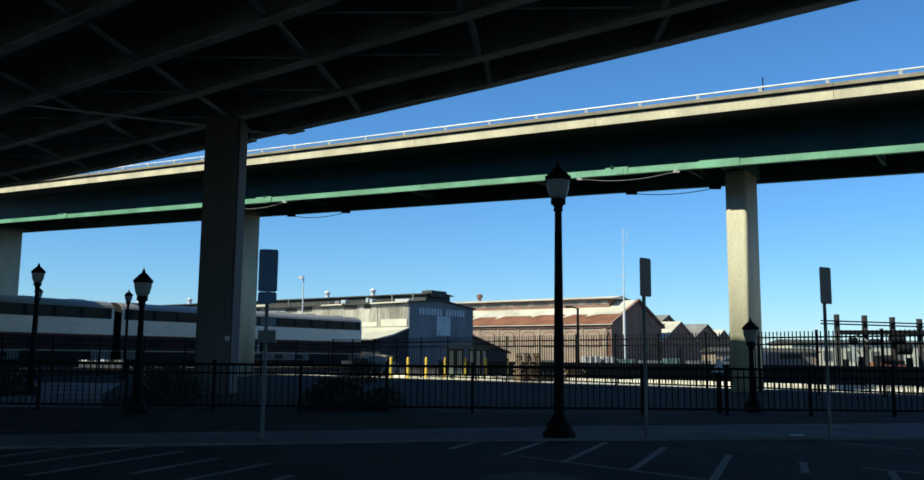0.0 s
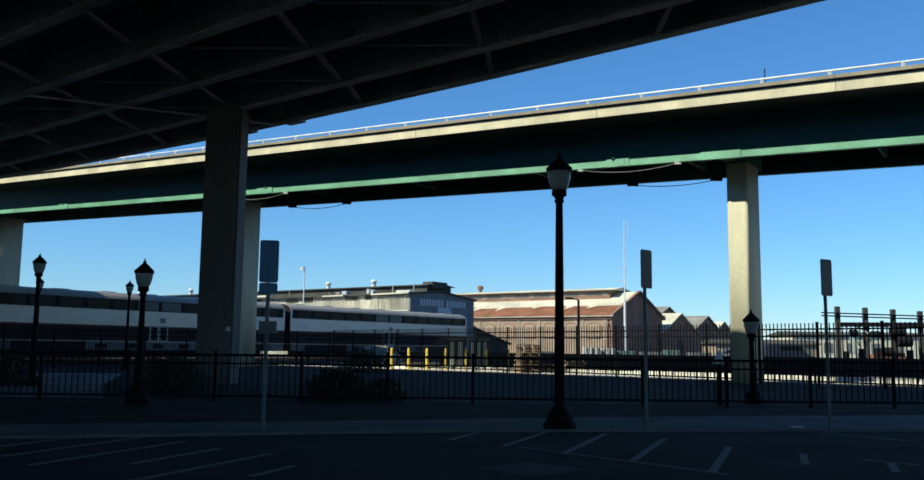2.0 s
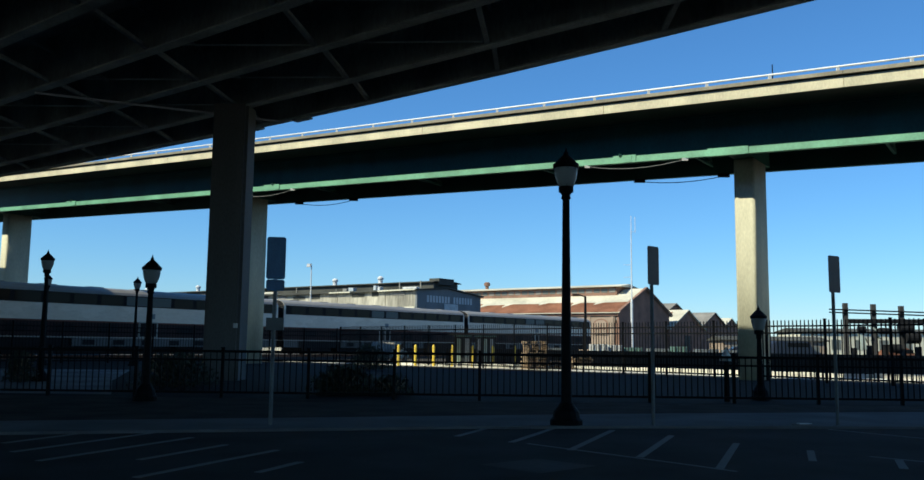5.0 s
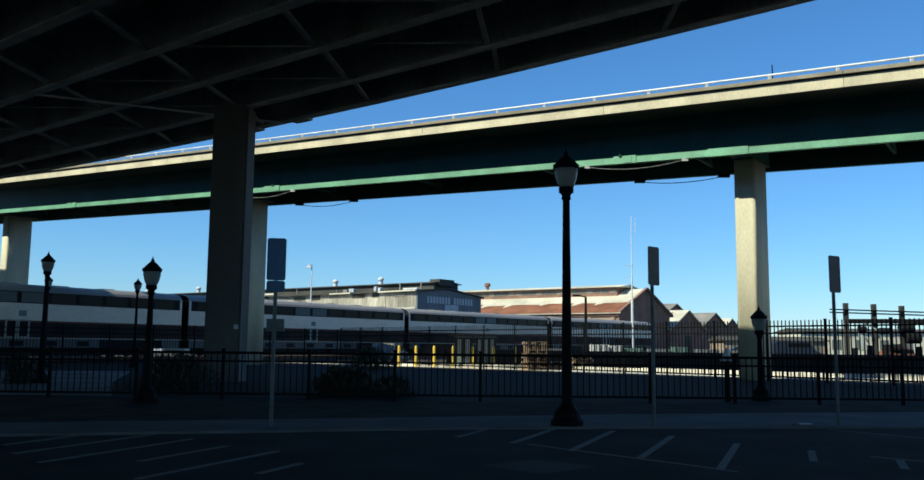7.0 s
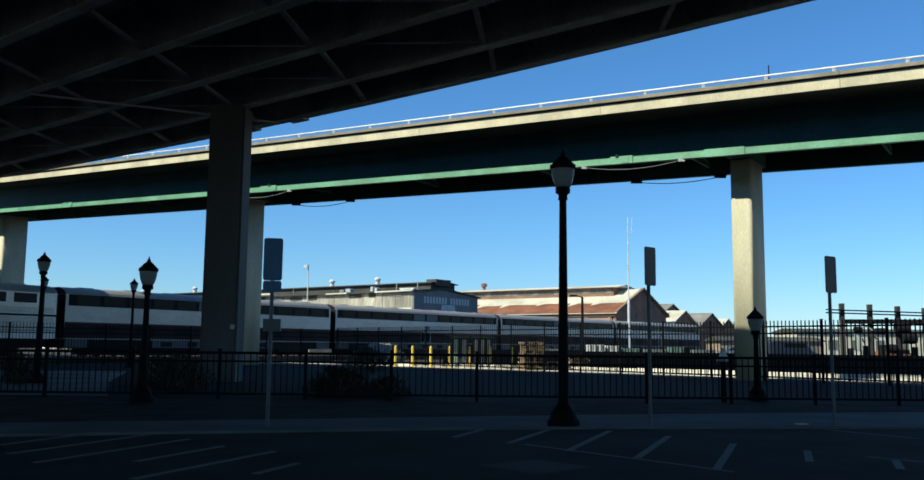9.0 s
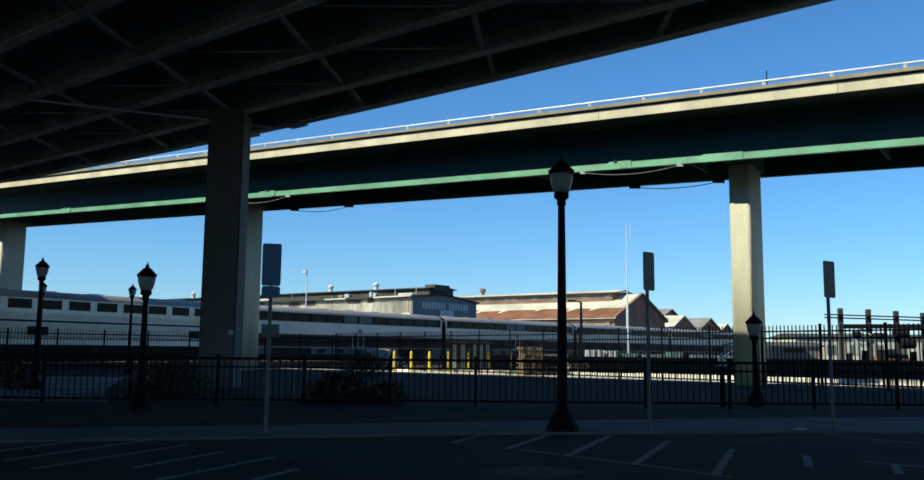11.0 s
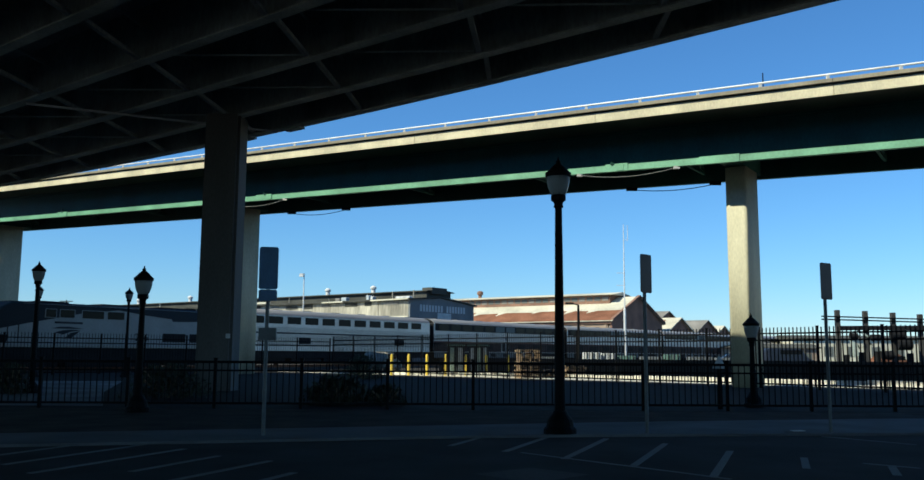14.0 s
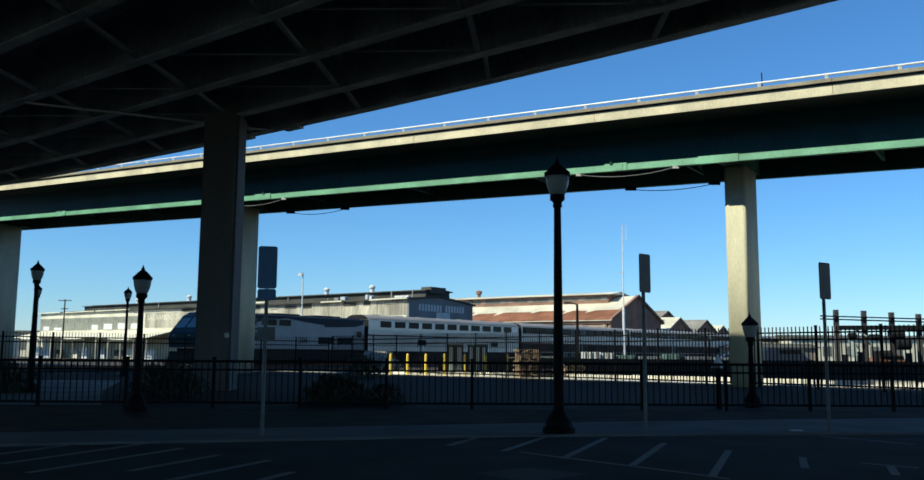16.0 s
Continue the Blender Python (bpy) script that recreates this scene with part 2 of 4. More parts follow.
def sweep(bm, prof, x0, x1, at=None, step=8.0):
    n = max(1, int((x1 - x0) / step))
    at = at or via
    rows = [[bm.verts.new(at(x0 + (x1 - x0) * i / n, o, z)) for o, z in prof] for i in range(n + 1)]
    k = len(prof)
    for a, b in zip(rows, rows[1:]):
        for i in range(k):
            bm.faces.new((a[i], b[i], b[(i + 1) % k], a[(i + 1) % k]))
    bm.faces.new(rows[0]), bm.faces.new(rows[-1][::-1])


def rect(o0, o1, z0, z1):
    return [(o0, z0), (o1, z0), (o1, z1), (o0, z1)]


def far_viaduct():
    v = thing("viaduct", pose(0, 0, 0), "concrete road viaduct on green steel girders and tall piers", "viaduct", kind="")
    x0, x1 = -75, 62
    bm = B(); sweep(bm, [(1.42, 11.08), (1.42, 11.51), (-5.82, 11.51), (-5.82, 11.08), (-4.5, 10.93), (0.2, 10.93)], x0, x1); part("deck", bm, M["farsoffit"], v, "concrete deck slab, underside shade painted dark")
    for o0, o1, nm in ((1.28, 1.62, "parapet"), (-6.02, -5.68, "parapet")):
        x = x0 + 3.3
        while x < x1:
            bm = B(); sweep(bm, rect(o0, o1, 11.515, 11.65), x, x + 7.785); part(nm, bm, M["weathered"], v, "weathered brown parapet kerb")
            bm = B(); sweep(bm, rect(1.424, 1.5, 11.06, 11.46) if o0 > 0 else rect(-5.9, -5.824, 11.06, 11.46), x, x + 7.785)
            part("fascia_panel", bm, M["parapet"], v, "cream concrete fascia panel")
            x += 7.8
    for o in (0.0, -4.12):
        g = B(); sweep(g, rect(o - 0.05, o - 0.02, 9.3, 10.93), x0, x1); gi = part("girder", g, M["steel"], v, "green steel plate girder, deck shade painted dark")
        f = B(); sweep(f, rect(o - 0.25, o, 9.25, 9.51), x0, x1); part("bottom_flange", f, M["flange"] if o == 0 else M["steel"], gi, "green bottom flange, sunlight painted bright" if o == 0 else "")
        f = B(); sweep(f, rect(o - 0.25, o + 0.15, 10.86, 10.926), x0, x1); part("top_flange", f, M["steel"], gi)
    bm = B(); sweep(bm, [(1.435 + 0.04 * math.cos(a * math.pi / 4), 11.85 + 0.04 * math.sin(a * math.pi / 4)) for a in range(8)], x0, x1); part("handrail", bm, M["galv"], v, "bright galvanised handrail")
    x = x0 + 0.93
    post = None
    while x < x1:
        p = via(x, 1.435, 11.645)
        if post is None:
            bm = B(); box(bm, (0, 0, 0.09), (0.10, 0.08, 0.18)); box(bm, (0, 0, 0.015), (0.18, 0.12, 0.04)); post = mesh_of("rail_post", bm, M["galv"])
        o = part("rail_post", post, None, v); o.location = p
        x += 2.0
    turn = math.degrees(math.atan2(VD.y, VD.x))
    for X in (10.35, -14.56, -36.0, -57.0, 34.0):
        c = via(X, -2.44, 0)
        bm = B()
        ha, hb, rad = 0.425, 0.95, 0.13
        prof = []
        for sx, sy, a0 in ((1, 1, 0), (-1, 1, 90), (-1, -1, 180), (1, -1, 270)):
            for q in range(5):
                u = math.radians(a0 + 22.5 * q)
                prof.append((sx * (ha - rad) + rad * math.cos(u), sy * (hb - rad) + rad * math.sin(u)))
        np_ = len(prof)
        zt = 9.34 - 0.0366 * X
        lo = [bm.verts.new((a, b, -0.1)) for a, b in prof]; hi = [bm.verts.new((a, b, zt)) for a, b in prof]
        for i in range(np_):
            bm.faces.new((lo[i], lo[(i + 1) % np_], hi[(i + 1) % np_], hi[i])).smooth = True
        bm.faces.new(lo[::-1]), bm.faces.new(hi)
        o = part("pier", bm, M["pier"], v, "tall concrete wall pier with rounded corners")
        o.matrix_world = Matrix.Translation((c.x, c.y, 0)) @ pose(0, 0, 0, 0, 0, turn)
        bm = B(); a, b = via(X, -0.06, 9.95), via(X, -4.06, 9.95); beam(bm, a, b, 0.8, 1.15); part("cap_beam", bm, M["steel"], v)
    # cross frames between the girders
    x = x0 + 3
    while x < x1:
        for a, b in (((-0.1, 9.65), (-4.05, 9.65)), ((-0.1, 9.7), (-2.1, 10.85)), ((-4.05, 9.7), (-2.1, 10.85))):
            bm = B(); beam(bm, via(x, *a), via(x, *b), 0.12, 0.12); part("cross_brace", bm, M["steel"], v)
        x += 6.2
    # splice plates and brackets on the bottom flange
    for X, ln, up in ((6.53, 0.85, 9.56), (10.2, 1.35, 9.545), (-11.1, 1.0, 9.56), (-27.0, 0.9, 9.56)):
        bm = B(); sweep(bm, rect(-0.02, 0.03, 9.235, up), X - ln / 2, X + ln / 2); part("splice_plate", bm, M["flange"], v)
    for X in (6.38, -11.0, -27.0):
        bm = B(); box(bm, (0, 0, 0.05), (0.16, 0.10, 0.12)); tube(bm, (0, 0, 0.1), (0, 0, 0.2), 0.03); o = part("bracket", bm, M["steel"], v); o.location = via(X, 0.03, 9.55)
        bm = B(); sweep(bm, rect(0.03, 0.045, 9.26, 9.5), X + 0.15, X + 0.42); part("cover_plate", bm, M["flange"], v)
    # sagging conduit under the girders
    for a, b, o, sag in ((5.06, 8.72, -0.05, 0.22), (5.7, 9.01, -4.05, 0.16), (-12.59, -8.99, -4.05, 0.2), (-13.6, -9.78, -0.05, 0.26)):
        bm = B()
        rings = []
        for i in range(9):
            f = i / 8
            c = via(a + (b - a) * f, o, 9.2 - sag * 4 * f * (1 - f) - (0.0 if o > -1 else 0.05))
            rings.append([bm.verts.new(c + VN * (0.02 * math.cos(k * 1.257)) + Vector((0, 0, 0.02 * math.sin(k * 1.257)))) for k in range(5)])
        for p, q in zip(rings, rings[1:]):
            for k in range(5):
                bm.faces.new((p[k], p[(k + 1) % 5], q[(k + 1) % 5], q[k]))
        part("conduit", bm, M["black"] if o < -1 else M["post"], v, "thin sagging cable")
        for x in (a, b):
            bm = B(); box(bm, (0, 0, 0), (0.24, 0.12, 0.11) if o > -1 else (0.5, 0.16, 0.16)); w = part("junction_box", bm, M["galv"] if o > -1 else M["black"], v); w.location = via(x, o, 9.20 if o > -1 else 9.18)
    bm = B(); tube(bm, via(12.01, 1.4, 11.64), via(12.01, 1.4, 12.25), 0.022); part("marker_rod", bm, M["black"], v)
    return v


far_viaduct()

# ---- near overpass ----
ND = Vector((0.79, -0.613, 0)).normalized()
NN = Vector((0.613, 0.79, 0)).normalized()


def near(s, n, z):
    p = ND * s + NN * n
    return Vector((p.x, p.y, z))


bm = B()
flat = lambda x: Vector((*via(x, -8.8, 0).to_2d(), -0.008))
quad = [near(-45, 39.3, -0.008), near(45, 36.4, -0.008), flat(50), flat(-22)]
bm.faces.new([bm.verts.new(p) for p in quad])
structure("sunlit_yard", bm, M["apron"], "strip of yard paving beside the viaduct, sunlight painted pale", "pavement")


DECK_BACK = -30.0


bm = B()
bm.faces.new([bm.verts.new((x, y, -0.012)) for x, y in ((-34, 21.0), (-8.4, 21.0), (-11.2, 28.0), (-14.6, 38.5), (-40, 36.0))])
structure("skylit_yard_patch", bm, M["pad"], "yard paving behind the low fence, skylight painted paler", "pavement")


def near_overpass():
    v = thing("overpass", pose(0, 0, 0), "wide steel girder road overpass seen from below in shade", "overpass")
    s0, s1 = -75, 75
    at = lambda x, o, z: near(x, o - (0.0019 if o > 20 else 0.0006) * min(abs(x + 21), 45) ** 2, z)
    rim = lambda x, o, z: near(x, o - (0.0019 if o > 20 else 0.0006) * min(max(0.0, x + 21), 45) ** 2, z)
    bm = B(); sweep(bm, rect(DECK_BACK, 22.0, 10.9, 11.6), s0, s1, rim, 5); part("deck", bm, M["soffit"], v, "dark concrete deck soffit")
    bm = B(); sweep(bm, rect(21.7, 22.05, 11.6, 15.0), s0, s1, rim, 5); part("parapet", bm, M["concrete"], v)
    for n in (20.7, 18.6, 16.0, 13.35, 10.5, 7.8, 5.1, 2.4, -0.3, -3.0, -5.7, -8.4, -11.1, -13.8, -16.5, -19.2, -21.9, -24.6, -27.3, -29.5):
        g = B(); sweep(g, rect(n - 0.015, n + 0.015, 9.3, 10.9), s0, s1, at, 5); gi = part("girder", g, M["web"], v)
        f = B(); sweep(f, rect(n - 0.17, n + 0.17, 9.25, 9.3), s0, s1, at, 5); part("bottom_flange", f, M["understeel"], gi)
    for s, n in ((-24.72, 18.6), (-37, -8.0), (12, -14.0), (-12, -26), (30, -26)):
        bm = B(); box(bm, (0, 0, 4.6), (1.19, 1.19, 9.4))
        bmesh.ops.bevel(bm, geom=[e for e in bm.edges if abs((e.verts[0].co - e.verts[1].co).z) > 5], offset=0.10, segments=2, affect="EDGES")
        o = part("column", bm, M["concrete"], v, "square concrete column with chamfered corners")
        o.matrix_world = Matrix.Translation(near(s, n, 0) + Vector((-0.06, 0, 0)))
    bm = B(); box(bm, (-7.72, 29.26, 1.78), (0.14, 0.03, 0.15)); part("marker_plate", bm, M["galv"], v, "small pale plate on the column")
    bm = B(); tube(bm, near(-28.3, 13.3, 9.21), near(-24.6, 20.6, 9.21), 0.04); part("drain_pipe", bm, M["galv"], v, "thin pale drain pipe under the girders")
    rows = (20.7, 18.6, 16.0, 13.35, 10.5, 7.8)
    skew = lambda n: -16.3 - 0.55 * (n - 13.35)
    for j, (n0, n1) in enumerate(zip(rows, rows[1:])):
        for i in range(-7, 9):
            d = 5.4 * i
            bm = B(); beam(bm, at(skew(n1) + d, n1 + 0.15, 9.34), at(skew(n0) + d, n0 - 0.15, 9.34), 0.13, 0.10); part("lateral_brace", bm, M["web"], v)
            bm = B(); beam(bm, at(skew(n1) + d, n1 + 0.03, 10.3), at(skew(n0) + d, n0 - 0.03, 10.3), 0.08, 0.12); part("cross_strut", bm, M["web"], v)
            if j in (1, 2):
                bm = B(); beam(bm, at(skew(n1) + d + 0.5, n1 + 0.1, 9.40), at(skew(n0) + d + 5.2, n0 - 0.1, 9.40), 0.04, 0.04); part("tie_rod", bm, M["understeel"], v)
    # hanger plates under the outer girder
    for s, ln in ((-26.4, 0.8), (-23.8, 0.8), (-27.6, 0.4)):
        bm = B(); beam(bm, at(s - ln / 2, 20.75, 9.215), at(s + ln / 2, 20.75, 9.215), 0.3, 0.075); part("hanger_plate", bm, M["understeel"], v)
    return v


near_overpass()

# ---- fences ----
def low_fence():
    f = thing("low_fence", pose(0, 0, 0), "low black iron picket fence along the planting strip", "fence")
    line = lambda x: Vector((x, 20.45 + 0.03 * x, -0.02))
    bm = B(); box(bm, (0, 0, 0.56), (0.07, 0.07, 1.12)); box(bm, (0, 0, 1.13), (0.09, 0.09, 0.03)); pm = mesh_of("post", bm, M["black"])
    bm = B(); box(bm, (0, 0, 0.56), (0.02, 0.02, 0.92)); km = mesh_of("picket", bm, M["black"])
    step = 1.95
    for i in range(-8, 9):
        x = -3.65 + step * i
        o = part("post", pm, None, f); o.matrix_world = Matrix.Translation(line(x))
        for z, h in ((1.05, 0.06), (0.86, 0.04), (0.13, 0.05)):
            bm = B(); beam(bm, line(x) + Vector((0.035, 0, z)), line(x + step) + Vector((-0.035, 0, z)), 0.045, h); part("rail", bm, M["black"], f)
        for k in range(1, 14):
            o = part("picket", km, None, f); o.matrix_world = Matrix.Translation(line(x + step * k / 14))
    return f


low_fence()


def tall_fence(a, b, h, name_label, bar=0.036):
    f = thing("tall_fence", pose(0, 0, 0), name_label, "fence")
    a, b = Vector(a), Vector(b)
    n = max(1, round((b - a).length / 2.4))
    d = (b - a) / n
    bm = B(); box(bm, (0, 0, h / 2), (0.085, 0.085, h + 0.12)); box(bm, (0, 0, h + 0.075), (0.11, 0.11, 0.03)); pm = mesh_of("post", bm, M["black"])
    for i in range(n + 1):
        o = part("post", pm, None, f); o.location = a + d * i
    for z in (h - 0.18, h - 0.45, 0.2):
        bm = B(); beam(bm, a + Vector((0, 0, z)), b + Vector((0, 0, z)), 0.05, 0.06); part("rail", bm, M["black"], f)
    bm = B()
    for i in range(n):
        for k in range(1, 15):
            p = a + d * (i + k / 15)
            box(bm, (p.x, p.y, h / 2 + 0.05), (bar, bar, h - 0.1))
    tagged(part("picket_infill", bm, M["black"], f), kind="stuff")
    return f


tall_fence((24.5, 20.5, -0.02), (-8.7, 60.0, -0.1), 2.35, "tall black iron picket fence across the rail yard")
tall_fence((-8.9, 59.85, -0.1), (-28.0, 43.7, -0.1), 2.25, "black iron picket fence beside the tracks", 0.022)


# ---- lamps and signs ----
def lantern_lamp(x, y, h, k, label, z0=0.0):
    """Post lamp with a fluted base and a lantern of glass under a pointed cap. k scales the head."""
    t = thing("street_lamp", pose(x, y, z0), label, "street lamp", "lantern lamps")
    hh = 0.72 * k
    zt = h - hh
    bm = B(); lathe(bm, [(0.26 * k, 0), (0.26 * k, 0.08), (0.22 * k, 0.12), (0.20 * k, 0.22), (0.12 * k, 0.32), (0.10 * k, 0.36)], 14); part("base", bm, M["black"], t)
    bm = B(); lathe(bm, [(0.088 * k, 0.36), (0.058 * k, zt - 0.12), (0.08 * k, zt - 0.1), (0.07 * k, zt - 0.05), (0.09 * k, zt)], 12); part("post", bm, M["black"], t, smooth=False)
    bm = B(); lathe(bm, [(0.09 * k, zt - 0.01), (0.122 * k, zt + 0.01 * k), (0.122 * k, zt + 0.085 * k), (0.11 * k, zt + 0.1 * k)], 14); part("collar", bm, M["black"], t)
    bm = B(); lathe(bm, [(r * k, zt + z * k) for r, z in ((0.115, 0.1), (0.14, 0.15), (0.168, 0.23), (0.188, 0.33), (0.193, 0.41))], 18); part("lantern_glass", bm, M["lens"], t, "clear glass lantern", smooth=True)
    for i in range(8):
        a = i * math.pi / 4
        bm = B(); tube(bm, (0.118 * k * math.cos(a), 0.118 * k * math.sin(a), zt + 0.1 * k), (0.196 * k * math.cos(a), 0.196 * k * math.sin(a), zt + 0.41 * k), 0.006, 4); part("lantern_rib", bm, M["post"], t)
    bm = B(); lathe(bm, [(r * k, zt + z * k) for r, z in ((0.19, 0.40), (0.212, 0.405), (0.214, 0.47), (0.19, 0.482), (0.15, 0.525), (0.11, 0.57), (0.065, 0.61), (0.035, 0.635), (0.046, 0.655), (0.022, 0.685), (0.006, 0.745))], 18); part("cap", bm, M["black"], t, "black domed cap with a finial", smooth=True)
    return t


lantern_lamp(1.56, 14.3, 4.46, 1.0, "black iron street lamp with a glass lantern on the kerb")
lantern_lamp(-6.8, 18.8, 3.05, 0.95, "black iron lamp with a glass lantern before the fence")
lantern_lamp(-12.9, 26.8, 3.95, 0.95, "black iron lamp with a glass lantern in the shaded yard")
lantern_lamp(-16.6, 44.0, 4.4, 0.95, "distant black iron lamp with a glass lantern")
lantern_lamp(-20.85, 43.5, 4.5, 0.95, "distant black iron lamp with a glass lantern")
lantern_lamp(7.15, 22.0, 2.28, 0.95, "short black iron lamp with a glass lantern behind the fence")


def parking_sign(x, y, h, w, sh, turn, extra, label, face):
    t = thing("parking_sign", pose(x, y, 0), label, "sign", "parking signs")
    bm = B(); tube(bm, (0, 0, 0), (0, 0, h - 0.02), 0.03, 8); part("post", bm, M["post"], t)
    rot = pose(0, 0, 0, 0, 0, turn)
    def plate(z0, z1, wd, nm):
        bm = B()
        r, out = 0.035, []
        for cx, cz, a0 in ((wd / 2 - r, z1 - r, 0), (-wd / 2 + r, z1 - r, 90), (-wd / 2 + r, z0 + r, 180), (wd / 2 - r, z0 + r, 270)):
            for q in (0, 30, 60, 90):
                out.append((cx + r * math.cos(radians(a0 + q)), cz + r * math.sin(radians(a0 + q))))
        fr = [bm.verts.new(rot @ Vector((x, -0.040, z))) for x, z in out]
        bk = [bm.verts.new(rot @ Vector((x, -0.034, z))) for x, z in out]
        n = len(out)
        for q in range(n):
            bm.faces.new((fr[q], fr[(q + 1) % n], bk[(q + 1) % n], bk[q]))
        bm.faces.new(fr), bm.faces.new(bk[::-1])
        return part(nm, bm, M[face], t)
    plate(h - sh, h, w, "sign_plate")
    if extra:
        plate(h - sh - 0.18, h - sh - 0.005, w * 0.97, "lower_plate")
        bm = B(); box(bm, (0.03, -0.06, 1.53), (0.27, 0.05, 0.19)); part("small_plate", bm, M["post"], t)
    return t


parking_sign(-3.02, 13.7, 2.88, 0.29, 0.66, 12, True, "grey metal parking sign on a thin post at the kerb", "signback")
parking_sign(2.96, 14.4, 2.88, 0.305, 0.63, 43, False, "brown metal parking sign turned edgewise on a post", "signbrown")
parking_sign(6.06, 14.8, 2.80, 0.31, 0.615, 34, False, "brown metal parking sign turned edgewise on a post", "signbrown")


def bollard_light(x, y):
    t = thing("bollard_light", pose(x, y, -0.01), "black post light with a pale conical cap behind the fence", "post light")
    bm = B(); lathe(bm, [(0.07, 0), (0.06, 0.95)], 10); part("post", bm, M["black"], t)
    bm = B(); lathe(bm, [(0.16, 0.95), (0.15, 1.0), (0.10, 1.08), (0.03, 1.22), (0.02, 1.27)], 12); part("cap", bm, M["white"], t, "pale conical cap")


bollard_light(6.1, 21.2)

# ---- rail yard buildings ----
YU = Vector((0.8, -0.6, 0))                  # along the sheds, towards the viaduct
YW = Vector((0.6, 0.8, 0))                   # across them, away from the parking lot


def yard(corner):
    """Frame with x along YU, y along YW, at a ground corner."""
    m = Matrix.Identity(4)
    for i in range(3):
        m[i][0], m[i][1] = YU[i], YW[i]
    m[0][3], m[1][3], m[2][3] = corner[0], corner[1], -0.16
    return m


def long_shed():
    t = thing("machine_shop", yard((-7.36, 120)), "long weathered railway workshop with a blue-grey gable", "workshop")
    L, W, E = 96.0, 14.6, 8.6
    bm = B(); box(bm, (-L / 2, 0.15, E / 2), (L, 0.3, E)); wall = part("front_wall", bm, M["corr"], t, "streaked tan corrugated side wall")
    # vertical cladding sheets with uneven laps
    rnd = random.Random(4)
    x = -0.4
    while x > -50:
        wd = rnd.uniform(2.0, 4.6)
        bm = B(); box(bm, (x - wd / 2, -0.02 - rnd.uniform(0, 0.05), 6.9 + rnd.uniform(-0.1, 0.1)), (wd - 0.06, 0.06, 3.2)); part("cladding_sheet", bm, M["corr"], wall)
        x -= wd
    for i in range(12):
        x, wd = -2 - 4.1 * i - rnd.uniform(0, 1.5), rnd.uniform(1.2, 3.6)
        bm = B(); box(bm, (x, -0.10, E - 0.28 - rnd.uniform(0, 0.25)), (wd, 0.05, rnd.uniform(0.3, 0.9))); part("eaves_sheet", bm, M["roofdark"] if i % 3 else M["greyroof"], wall)
    for x, wd, z, h in ((-2.4, 4.7, 5.95, 1.0), (-8.3, 5.6, 5.8, 0.55), (-15.0, 5.0, 5.75, 0.7)):
        bm = B(); box(bm, (x, -0.07, z), (wd, 0.08, h)); part("pale_band", bm, M["cream"], wall)
    bm = B(); box(bm, (-73, -0.05, E / 2), (45.8, 0.10, E - 0.1)); part("painted_wall", bm, M["cream"], wall, "cream painted wall with tall grey windows")
    bm = B(); box(bm, (0, 0, 0), (4.0, 0.06, 2.3)); pm = mesh_of("window", bm, M["winpale"])
    bm = B(); box(bm, (0, 0, 0), (0.14, 0.07, 2.3)); mm = mesh_of("mullion", bm, M["corr"])
    bm = B(); box(bm, (0, 0, 0), (3.9, 0.05, 0.08)); tm = mesh_of("transom", bm, M["corr"])
    for i, low in enumerate((1.0, 1.1, 1.05, 0.9, 0.0, 0.0, 0.55, 0.8)):
        o = part("window", pm, None, t); o.location = (-63.3 - 4.33 * i, -0.14, 6.4)
        for k in (-2.0, 0.0 if i % 3 == 0 else -0.9):
            q = part("mullion", mm, None, o); q.location = (k, -0.04, 0)
        q = part("transom", tm, None, o); q.location = (0, -0.05, 0.1)
        if low:
            bm = B(); box(bm, (0.35, -0.06, -1.15 + low / 2), (2.7 - 0.5 * (i % 2), 0.06, low)); part("board", bm, M["white"], o, "pale boarded lower light")
    # faded painted word beside the windows
    cu = bpy.data.curves.new("wall_word", "FONT")
    cu.body, cu.size, cu.extrude = "SACRAMENTO", 1.35, 0.01
    tmp = new("wall_word_text", cu)
    me = bpy.data.meshes.new_from_object(tmp)
    bpy.data.objects.remove(tmp)
    me.materials.append(M["cream"])
    bm = B(); box(bm, (-55.2, -0.12, 6.7), (10.0, 0.04, 2.6)); part("sign_field", bm, M["corr"], wall)
    o = part("wall_word", me, None, wall, "faded white painted word"); o.matrix_basis = pose(-59.6, -0.145, 6.75, 90, 0, 0)
    # lean-to along the painted wall, its pale roof sagging between the posts
    rows = []
    for k in range(13):
        x = -50.5 - 3.75 * k
        rows.append((x, 5.05 - 0.12 * (k % 3 == 1), 3.75 - 0.35 * (k % 4 == 2) - 0.2 * (k < 4)))
    for (xa, ta, la), (xb, tb, lb) in zip(rows, rows[1:]):
        bm = B()
        top = [bm.verts.new(p) for p in ((xa, -0.12, ta), (xb, -0.12, tb), (xb, -6.2, lb), (xa, -6.2, la))]
        bot = [bm.verts.new(p.co - Vector((0, 0, 0.14))) for p in top]
        for k in range(4):
            bm.faces.new((top[k], top[(k + 1) % 4], bot[(k + 1) % 4], bot[k]))
        bm.faces.new(top), bm.faces.new(bot[::-1])
        part("lean_to_roof", bm, M["cream"] if int(xa) % 3 else M["rooftan"], t, "pale sagging lean-to roof")
